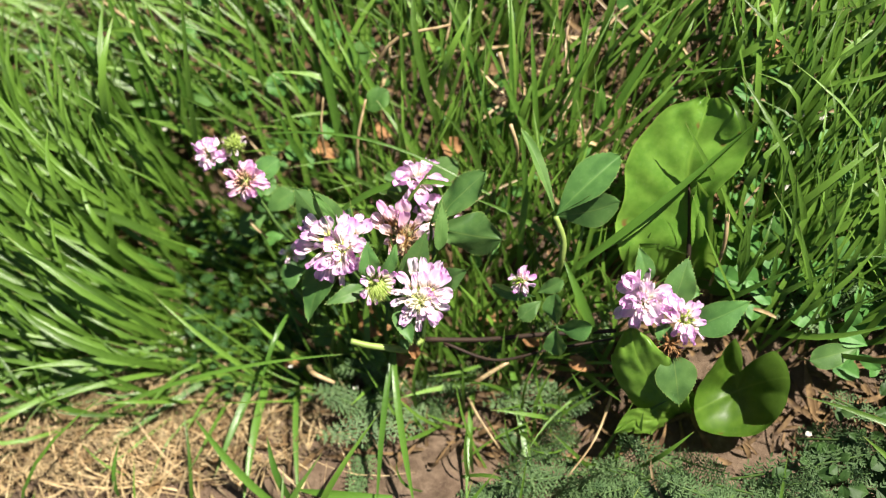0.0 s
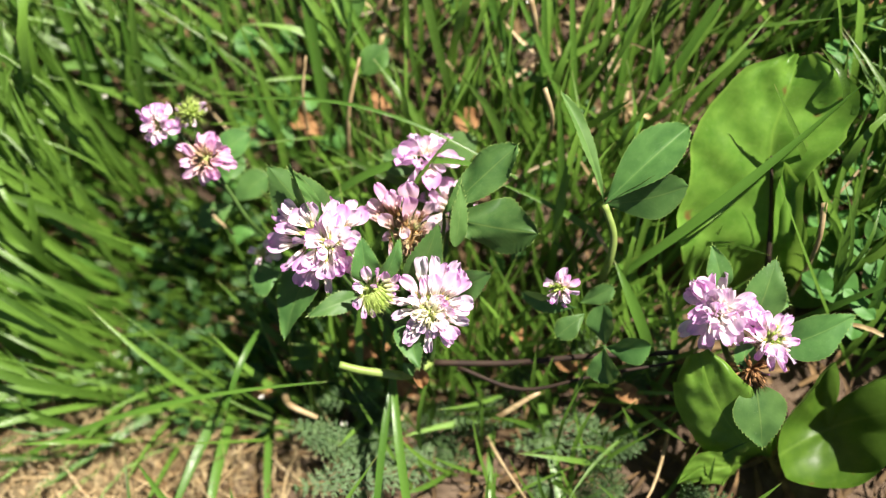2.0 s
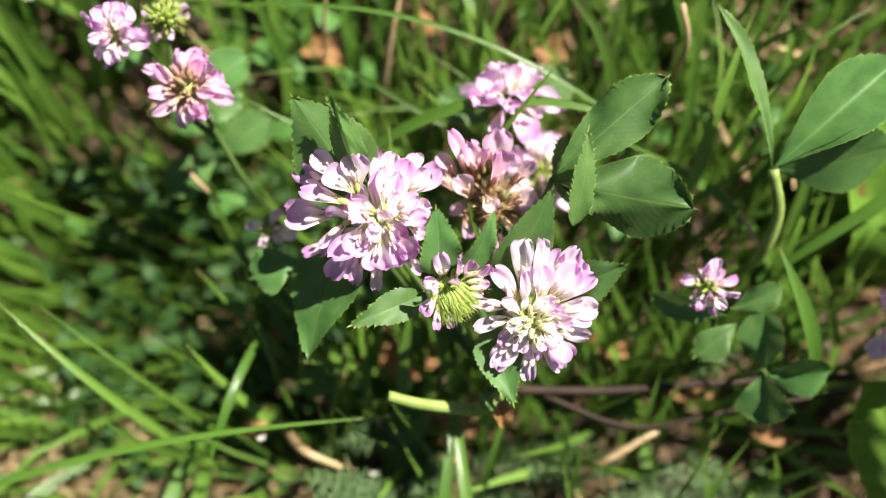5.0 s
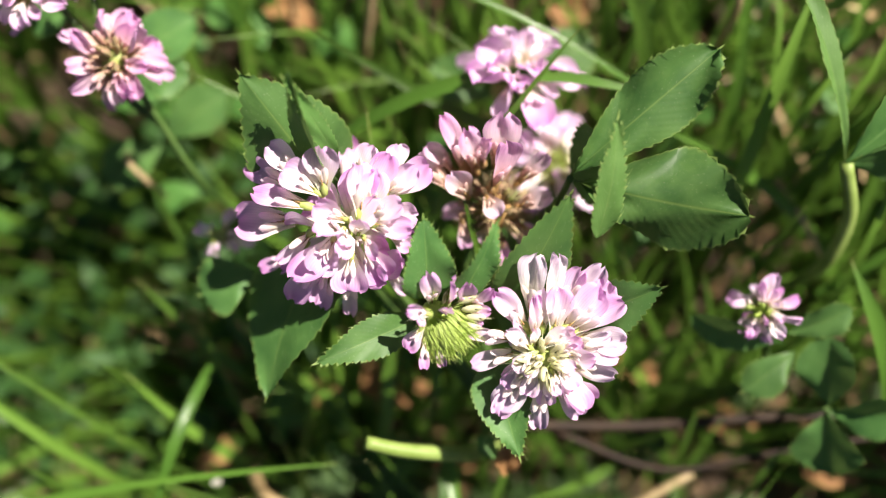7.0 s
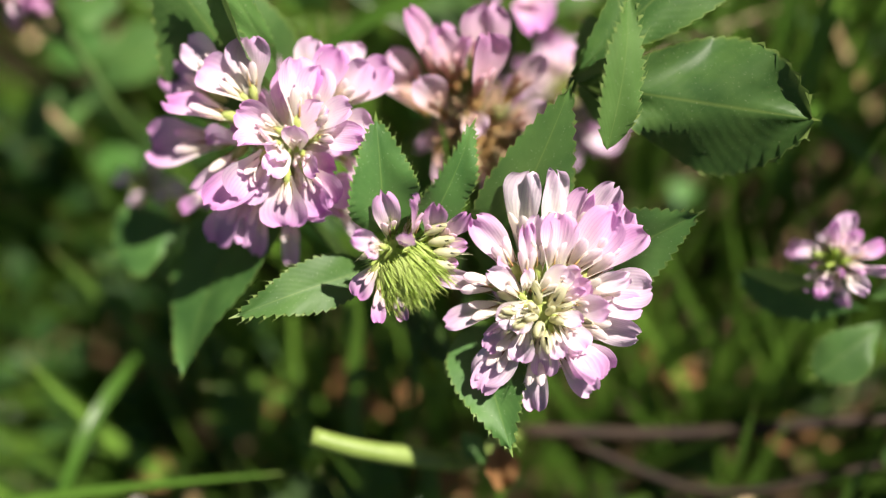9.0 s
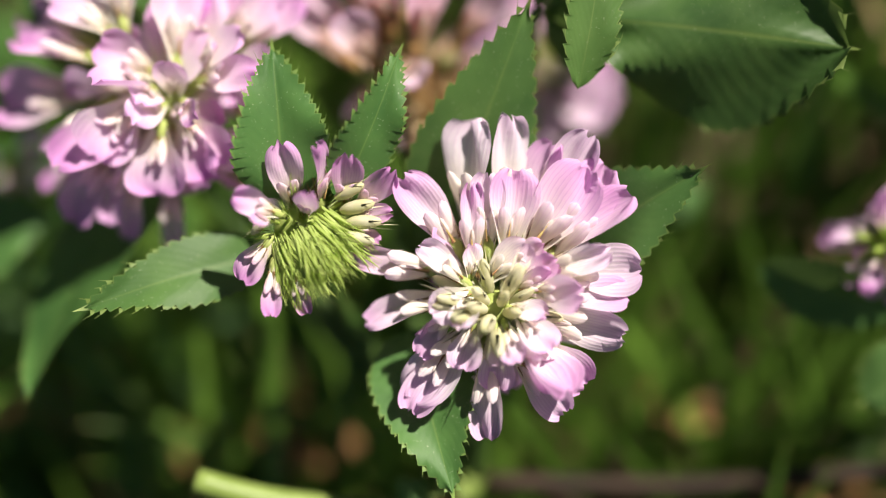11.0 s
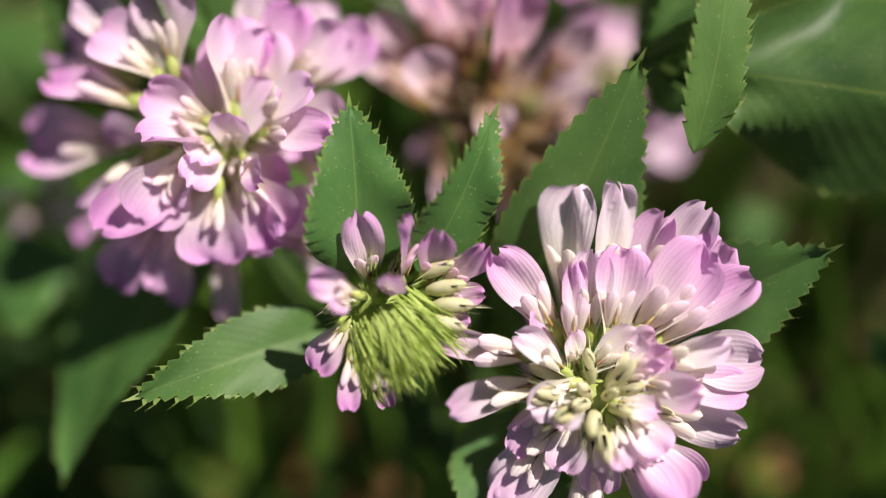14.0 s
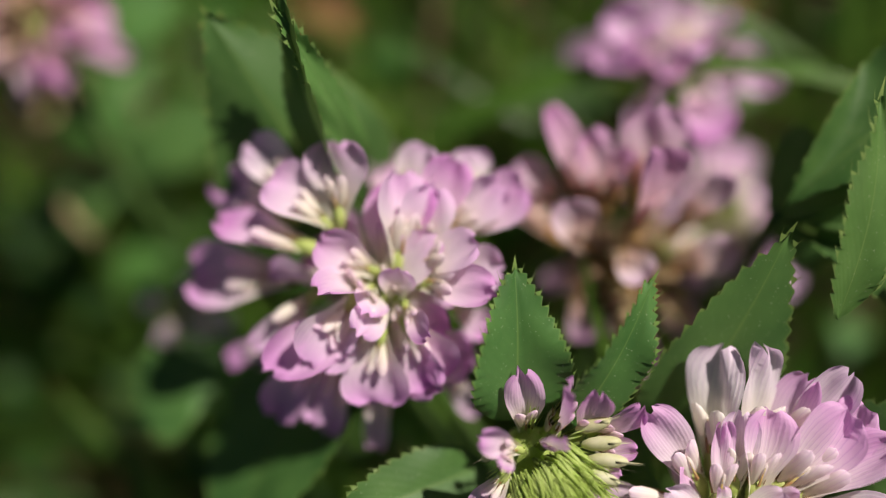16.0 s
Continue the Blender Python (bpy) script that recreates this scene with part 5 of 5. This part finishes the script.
for k in range(46):
    a, far = rng.uniform(-0.6, 3.6), rng.uniform(16, 30) * MM
    bx, by = rng.uniform(0.025, 0.160), rng.uniform(-0.068, -0.012) if k % 3 else rng.uniform(-0.066, -0.034)
    yarrow_leaf((bx, by, ground_height(bx, by) + 1 * MM), (bx + math.cos(a) * far, by + math.sin(a) * far * 0.7, (rng.uniform(0, 5) if bx > 0.06 else rng.uniform(-10, -3)) * MM), rng.uniform(8, 13) * MM, 100 + k, 10)
for k in range(14):
    a, far = rng.uniform(0, 6.28), rng.uniform(14, 24) * MM
    bx, by = rng.uniform(-0.035, 0.015), rng.uniform(-0.040, -0.018)
    yarrow_leaf((bx, by, ground_height(bx, by) + 1 * MM), (bx + math.cos(a) * far, by + math.sin(a) * far * 0.7, rng.uniform(-9, -3) * MM), rng.uniform(7, 11) * MM, 140 + k, 10)


for k in range(24):
    a, far = rng.uniform(0, 6.28), rng.uniform(14, 26) * MM
    bx, by = rng.uniform(0.012, 0.075), rng.uniform(-0.088, -0.056)
    yarrow_leaf((bx, by, ground_height(bx, by) + 1 * MM), (bx + math.cos(a) * far, by + math.sin(a) * far * 0.7, rng.uniform(-1, 5) * MM), rng.uniform(8, 12) * MM, 160 + k, 10)


for k in range(58):
    a, far = rng.uniform(0, 6.28), rng.uniform(16, 28) * MM
    bx, by = rng.uniform(0.050, 0.165), rng.uniform(-0.082, -0.046)
    yarrow_leaf((bx, by, ground_height(bx, by) + 1 * MM), (bx + math.cos(a) * far, by + math.sin(a) * far * 0.7, ground_height(bx, by) + rng.uniform(3, 11) * MM), rng.uniform(8, 12) * MM, 220 + k, 9)


for k in range(16):
    a, far = rng.uniform(0, 6.28), rng.uniform(14, 26) * MM
    bx, by = rng.uniform(0.112, 0.170), rng.uniform(-0.045, 0.012)
    yarrow_leaf((bx, by, ground_height(bx, by) + 1 * MM), (bx + math.cos(a) * far, by + math.sin(a) * far * 0.7, ground_height(bx, by) + rng.uniform(5, 10) * MM), rng.uniform(8, 12) * MM, 190 + k, 9)


# ---- grass that stands out, tuft by tuft ----
def tuft(at, label):
    return thing("grass_tuft", label, "grass", at, "grass tufts")


def blade(parent, base, tip, width, arch=5.0, bow=0.0, twist=0.3, mat=None, label=""):
    base = low_end(base) if base[2] < 0 else base
    return part("blade", blade_mesh(base, tip, width * 0.86 * MM, arch * MM, bow * MM, mat, twist), parent, label=label)


left = tuft((-0.0983, 0.0468, -0.0090), "tuft of tall bright green grass blades")
blade(left, (-0.0991, 0.0475, -0.0060), (-0.1116, 0.1182, 0.0200), 4.2)
blade(left, (-0.0980, 0.0442, -0.0060), (-0.1441, 0.1154, 0.0180), 3.2, 7, -4)
blade(left, (-0.1013, 0.0539, -0.0060), (-0.1000, 0.1164, 0.0220), 3.6)
blade(left, (-0.0991, 0.0475, -0.0060), (-0.0984, 0.0797, 0.0160), 3.0)
blade(left, (-0.0859, 0.0531, -0.0060), (-0.0875, 0.0922, 0.0140), 3.4, 6)
blade(left, (-0.0776, 0.0433, -0.0060), (-0.0705, 0.1143, 0.0160), 2.6)
blade(left, (-0.0552, 0.0495, -0.0060), (-0.0635, 0.1107, 0.0160), 2.0)
blade(left, (-0.0968, 0.0442, -0.0060), (-0.1272, 0.0816, 0.0160), 2.6, 6, 3)
blade(left, (-0.0707, 0.0756, -0.0060), (-0.1262, 0.0707, 0.0060), 3.4, 4, 3)
blade(left, (-0.0991, 0.0453, -0.0060), (-0.1309, 0.1177, 0.0200), 2.4, 8)
rng = random.Random(90)
lying = tuft((-0.0805, 0.0114, -0.0090), "tuft of grass blades lying flat to one side")
for k in range(15):
    bx, by = rng.uniform(-0.118, -0.082), rng.uniform(-0.004, 0.045)
    a, far = radians(rng.gauss(152, 11)), rng.uniform(0.035, 0.085)
    blade(lying, (bx, by, -7 * MM), (bx + math.cos(a) * far, by + math.sin(a) * far, rng.uniform(3, 16) * MM), rng.uniform(1.0, 2.6), rng.uniform(3, 8), rng.uniform(-5, 5), rng.uniform(-1.7, 1.7))
blade(lying, (-0.0774, -0.0016, -0.0040), (-0.1675, -0.0463, 0.0060), 3.8, 8, 4)
blade(lying, (-0.0732, -0.0094, -0.0040), (-0.1669, -0.0375, 0.0040), 3.4, 8, 2)
blade(lying, (-0.0679, -0.0175, -0.0040), (-0.1634, -0.0538, 0.0020), 2.2, 5)
blade(lying, (-0.0763, -0.0173, -0.0040), (-0.1152, -0.0480, 0.0030), 2.4, 5)
blade(lying, (-0.1326, -0.0423, -0.0010), (-0.0245, -0.0162, 0.0100), 1.6, 8, -6)
front = tuft((-0.0630, -0.0096, -0.0080), "loose green grass blades hanging over the bare soil")
blade(front, (-0.0599, -0.0073, -0.0040), (-0.0751, -0.0573, 0.0060), 3.6, 10)
blade(front, (-0.0633, -0.0136, -0.0040), (-0.0655, -0.0678, 0.0050), 3.4, 8)
blade(front, (-0.0544, -0.0687, 0.0000), (-0.0821, -0.0365, 0.0080), 3.2)
blade(front, (-0.0546, -0.0158, -0.0040), (-0.0457, -0.0676, 0.0060), 2.4, 6)
blade(front, (-0.0490, -0.0666, 0.0010), (-0.0559, -0.0436, 0.0080), 2.8)
blade(front, (-0.0127, -0.0162, 0.0040), (-0.0060, -0.0684, 0.0060), 2.6, 5)
blade(front, (-0.0131, -0.0162, 0.0040), (-0.0190, -0.0675, 0.0060), 2.2, 4)
blade(front, (0.0252, -0.0194, -0.0020), (0.0340, -0.0698, -0.0020), 3.2, 3)
blade(front, (0.0124, -0.0230, -0.0040), (0.0105, -0.0680, 0.0030), 2.0)
blade(front, (-0.0146, -0.0656, 0.0010), (-0.0480, -0.0618, 0.0040), 4.0, 3)
blade(front, (-0.0499, -0.0021, 0.0000), (-0.0574, -0.0251, 0.0080), 2.0)
blade(front, (-0.1112, -0.0669, 0.0000), (-0.1098, -0.0457, 0.0060), 1.8)
mid = tuft((-0.0334, 0.0416, -0.0090), "upright grass blades behind the clover")
blade(mid, (-0.0322, 0.0411, -0.0060), (-0.0367, 0.1138, 0.0200), 3.8, 5)
blade(mid, (0.0000, 0.0487, -0.0060), (-0.0314, 0.1080, 0.0160), 2.2, 5, -4)
blade(mid, (-0.0363, 0.0403, -0.0060), (-0.0510, 0.0697, 0.0120), 2.8, 5, -3)
blade(mid, (-0.0337, 0.0305, 0.0020), (0.0215, 0.0345, 0.0180), 2.6, 6, -7)
blade(mid, (-0.0305, 0.0410, -0.0060), (-0.0213, 0.0877, 0.0120), 2.4)
blade(mid, (0.0215, 0.0354, 0.0080), (-0.0643, 0.0586, 0.0120), 1.0, 6, 8)
blade(mid, (0.0611, -0.0134, -0.0040), (0.0136, 0.0351, 0.0120), 2.6, 4, 10)
blade(mid, (0.0267, 0.0543, -0.0060), (0.0079, 0.1048, 0.0160), 2.6)
blade(mid, (0.0286, 0.0402, -0.0060), (0.0304, 0.1030, 0.0160), 2.0)
blade(mid, (0.0428, 0.0375, -0.0060), (0.0192, 0.0929, 0.0140), 2.2)
blade(mid, (0.0375, 0.0408, -0.0060), (0.0370, 0.0954, 0.0140), 2.2)
blade(mid, (0.0335, 0.0231, -0.0060), (0.0328, 0.0569, 0.0120), 2.4)
right = tuft((0.0479, 0.0448, -0.0090), "upright grass blades round the plantain")
blade(right, (0.0458, 0.0394, -0.0060), (0.0564, 0.0999, 0.0160), 2.2)
blade(right, (0.0498, 0.0441, -0.0060), (0.0873, 0.0977, 0.0160), 2.6)
blade(right, (0.0447, 0.0081, 0.0020), (0.1168, 0.0630, 0.0200), 2.9, 4, 2, 2.6)
blade(right, (0.1287, 0.0449, -0.0060), (0.1243, 0.0910, 0.0160), 2.6)
blade(right, (0.1210, 0.0497, -0.0060), (0.1020, 0.0969, 0.0140), 2.4)
blade(right, (0.1337, 0.0446, -0.0060), (0.1484, 0.0951, 0.0160), 3.2)
blade(right, (0.0683, 0.0710, -0.0060), (0.0742, 0.1019, 0.0120), 2.4)
blade(right, (0.0551, -0.0125, 0.0000), (0.0451, 0.0131, 0.0140), 3.2, 6)
blade(right, (0.1105, -0.0120, -0.0060), (0.1123, 0.0145, 0.0100), 3.0)
blade(right, (0.0962, 0.0014, -0.0020), (0.0971, 0.0264, 0.0140), 2.4)
blade(right, (0.0885, -0.0059, -0.0020), (0.1183, 0.0088, 0.0120), 2.0)
blade(right, (0.1064, 0.0107, -0.0060), (0.1452, 0.0328, 0.0100), 3.6)
blade(right, (0.1196, 0.0196, -0.0060), (0.1466, 0.0439, 0.0080), 3.0)


# ---- dry stalks and scraps ----
def dry_stalk(points, r, label="dry straw-coloured grass stalk"):
    points = [Vector(p) for p in points]
    foot = min(points, key=lambda p: p.z)
    foot.z = ground_height(foot.x, foot.y) + r * MM
    ob = thing("dry_stalk", label, "stalk", foot, "dry stalks")
    part("stalk", tube_mesh(points, r * MM, r * 0.6 * MM, STRAW, 6, 5, "stalk"), ob)


dry_stalk(((-0.0296, 0.0372, -0.0040), (-0.0244, 0.0541, 0.0040), (-0.0199, 0.0695, 0.0100)), 0.75)
dry_stalk(((-0.0401, 0.0446, -0.0060), (-0.0374, 0.0592, 0.0020), (-0.0349, 0.0711, 0.0090)), 0.55)
dry_stalk(((-0.0292, 0.0664, 0.0040), (-0.0119, 0.0873, 0.0100), (0.0101, 0.0929, 0.0120)), 0.9, "bent yellowish grass stalk")
dry_stalk(((-0.0507, -0.0193, 0.0010), (-0.0421, -0.0225, 0.0020), (-0.0342, -0.0266, 0.0010)), 1.2, "thick pale piece of straw")
dry_stalk(((-0.0702, 0.0388, -0.0020), (-0.0635, 0.0302, 0.0020), (-0.0576, 0.0240, 0.0010)), 0.7)
dry_stalk(((0.0046, -0.0344, -0.0050), (0.0148, -0.0268, -0.0020), (0.0257, -0.0203, 0.0000)), 1.1, "greyish dry stalk on the ground")
dry_stalk(((0.0722, 0.0874, 0.0100), (0.0776, 0.0822, 0.0040), (0.0815, 0.0749, -0.0020)), 0.8)
dry_stalk(((0.0262, 0.0817, 0.0140), (0.0274, 0.0757, 0.0080), (0.0275, 0.0679, 0.0000)), 0.9)
dry_stalk(((0.0292, 0.0576, 0.0140), (0.0310, 0.0502, 0.0080), (0.0284, 0.0418, 0.0020)), 0.7, "brown curled grass tip")
dry_stalk(((-0.1148, 0.1098, 0.0100), (-0.0904, 0.0910, 0.0040), (-0.0770, 0.0765, 0.0000)), 0.6, "pale dry stalk across the grass")
dry_stalk(((0.0087, -0.0306, -0.0040), (0.0143, -0.0383, -0.0040), (0.0217, -0.0495, -0.0030)), 0.6)
dry_stalk(((0.0619, -0.0294, -0.0020), (0.0538, -0.0458, -0.0010), (0.0441, -0.0583, 0.0010)), 0.5, "thin reddish dry stalk")
dry_stalk(((0.0971, 0.0257, 0.0120), (0.0964, 0.0156, 0.0060), (0.0940, 0.0014, -0.0020)), 0.8, "upright yellow-green grass stalk")


# ---- single leaves and scraps among the grass ----
def weed_leaf(base, tip, width, seed, mat=None, label="small rounded green leaf among the grass", name="weed_leaf", shape="round", group="weed leaves"):
    foot = low_end(base)
    ob = thing(name, label, "leaf", foot, group)
    part("leaf", leaflet_mesh(base, tip, width * MM, shape, mat=mat or WEED, seed=seed, teeth=6, spine=0.15 * MM, ripple=0.4 * MM, fold=0.2), ob)
    mid = (Vector(base) + Vector(foot)) / 2 + Vector((0.6 * MM, 0, 0))
    part("stalk", tube_mesh((foot, mid, base), 0.35 * MM, 0.25 * MM, STEM, 6, 4, "stalk"), ob)


weed_leaf((-0.0210, 0.0674, 0.0020), (-0.0134, 0.0739, 0.0040), 8.0, 201)
weed_leaf((-0.0269, 0.0821, 0.0020), (-0.0199, 0.0909, 0.0050), 8.5, 202)
weed_leaf((-0.0525, 0.0740, 0.0000), (-0.0549, 0.0829, 0.0020), 7.5, 203)
weed_leaf((-0.0759, 0.0744, 0.0000), (-0.0869, 0.0766, 0.0020), 7.0, 204)
weed_leaf((-0.0377, 0.0917, 0.0000), (-0.0318, 0.1000, 0.0020), 10.0, 205)
weed_leaf((0.1227, -0.0213, 0.0000), (0.1384, -0.0174, 0.0000), 8.0, 206, CLOVER, "dark green leaf beside the plantain", shape="ovate")
weed_leaf((0.1298, 0.0093, 0.0000), (0.1381, 0.0170, 0.0030), 10.0, 207)
weed_leaf((0.1428, 0.0089, 0.0000), (0.1500, 0.0156, 0.0030), 10.0, 208)
weed_leaf((0.1110, 0.0174, 0.0000), (0.1148, 0.0250, 0.0050), 6.0, 209)
weed_leaf((0.1171, -0.0066, -0.0020), (0.1258, -0.0069, -0.0020), 8.0, 210)
weed_leaf((-0.0442, -0.0121, -0.0080), (-0.0353, -0.0083, -0.0060), 8.0, 212)
weed_leaf((-0.0280, -0.0204, -0.0090), (-0.0173, -0.0186, -0.0070), 7.0, 213)
weed_leaf((0.0580, 0.0602, 0.0040), (0.0598, 0.0713, 0.0090), 4.0, 214, GRASS_HERO, "narrow feathery young shoot", shape="ovate")
weed_leaf((0.1024, 0.0107, -0.0040), (0.1051, 0.0011, -0.0020), 10.0, 215)
weed_leaf((0.0106, 0.0532, -0.0060), (0.0030, 0.0573, -0.0040), 7.0, 221, DEAD, "curled brown dead leaf on the soil", "dead_leaf", "ovate", "dead leaves")
weed_leaf((-0.0140, 0.0611, -0.0080), (-0.0229, 0.0639, -0.0060), 6.0, 222, DEAD, "curled brown dead leaf on the soil", "dead_leaf", "ovate", "dead leaves")
weed_leaf((-0.0434, 0.0597, -0.0080), (-0.0345, 0.0525, -0.0060), 6.0, 223, DEAD, "curled brown dead leaf on the soil", "dead_leaf", "ovate", "dead leaves")
weed_leaf((0.0455, -0.0199, -0.0080), (0.0548, -0.0239, -0.0060), 5.0, 224, DEAD, "curled brown dead leaf on the soil", "dead_leaf", "ovate", "dead leaves")
weed_leaf((-0.0289, -0.0023, -0.0140), (-0.0120, -0.0088, -0.0120), 7.0, 225, DEAD, "curled brown dead leaf on the soil", "dead_leaf", "ovate", "dead leaves")
weed_leaf((0.1181, 0.0838, 0.0020), (0.1119, 0.0769, 0.0040), 5.0, 226, DEAD, "curled brown dead leaf on the soil", "dead_leaf", "ovate", "dead leaves")

weed_leaf((-0.0390, -0.0102, -0.0120), (-0.0309, -0.0074, -0.0090), 6.0, 231, DEAD, "curled brown dead leaf on the soil", "dead_leaf", "ovate", "dead leaves")
weed_leaf((-0.0463, -0.0049, -0.0120), (-0.0527, -0.0018, -0.0090), 6.0, 232, DEAD, "curled brown dead leaf on the soil", "dead_leaf", "ovate", "dead leaves")
weed_leaf((-0.0181, -0.0026, -0.0120), (-0.0083, -0.0006, -0.0090), 7.0, 233, DEAD, "curled brown dead leaf on the soil", "dead_leaf", "ovate", "dead leaves")
weed_leaf((-0.0163, -0.0187, -0.0120), (-0.0067, -0.0208, -0.0090), 5.0, 234, DEAD, "curled brown dead leaf on the soil", "dead_leaf", "ovate", "dead leaves")
weed_leaf((0.0144, -0.0035, -0.0120), (0.0235, -0.0068, -0.0090), 6.0, 235, DEAD, "curled brown dead leaf on the soil", "dead_leaf", "ovate", "dead leaves")
weed_leaf((-0.0496, -0.0181, -0.0120), (-0.0560, -0.0209, -0.0090), 6.0, 236, DEAD, "curled brown dead leaf on the soil", "dead_leaf", "ovate", "dead leaves")
weed_leaf((-0.0285, -0.0074, -0.0120), (-0.0196, -0.0107, -0.0090), 6.0, 237, DEAD, "curled brown dead leaf on the soil", "dead_leaf", "ovate", "dead leaves")
weed_leaf((0.0301, -0.0119, -0.0120), (0.0389, -0.0150, -0.0090), 5.0, 238, DEAD, "curled brown dead leaf on the soil", "dead_leaf", "ovate", "dead leaves")


def scrap(at, size, seed):
    """A crumpled pale scrap of dry leaf, caught in the grass."""
    rng = random.Random(seed)
    at = Vector(at)
    n = 5
    verts = [at + Vector(((i / (n - 1) - 0.5) * size * rng.uniform(0.8, 1.2), (j / (n - 1) - 0.5) * size * 0.7 * rng.uniform(0.7, 1.3), rng.uniform(-0.25, 0.25) * size)) for i in range(n) for j in range(n)]
    ob = thing("dry_scrap", "small whitish dry scrap caught in the grass", "scrap", low_end(at), "dry scraps")
    part("scrap", mesh_of("scrap", verts, grid_faces(n, n), [WHITE_BIT], [(0, 0)] * len(verts)), ob)


for k, (place, size) in enumerate((((0.1194, 0.0458, 0.0050), 2.2), ((0.1175, 0.0344, 0.0050), 3.0), ((0.1293, 0.0567, 0.0060), 3.4), ((0.1232, 0.0582, 0.0040), 2.4), ((0.0259, 0.0822, 0.0100), 2.4), ((-0.0284, -0.0288, -0.0060), 2.6), ((0.1217, -0.0447, -0.0020), 3.0), ((-0.0945, 0.0641, 0.0040), 2.2), ((-0.0487, -0.0206, 0.0040), 2.0))):
    scrap(place, 0.7 * size * MM, 300 + k)
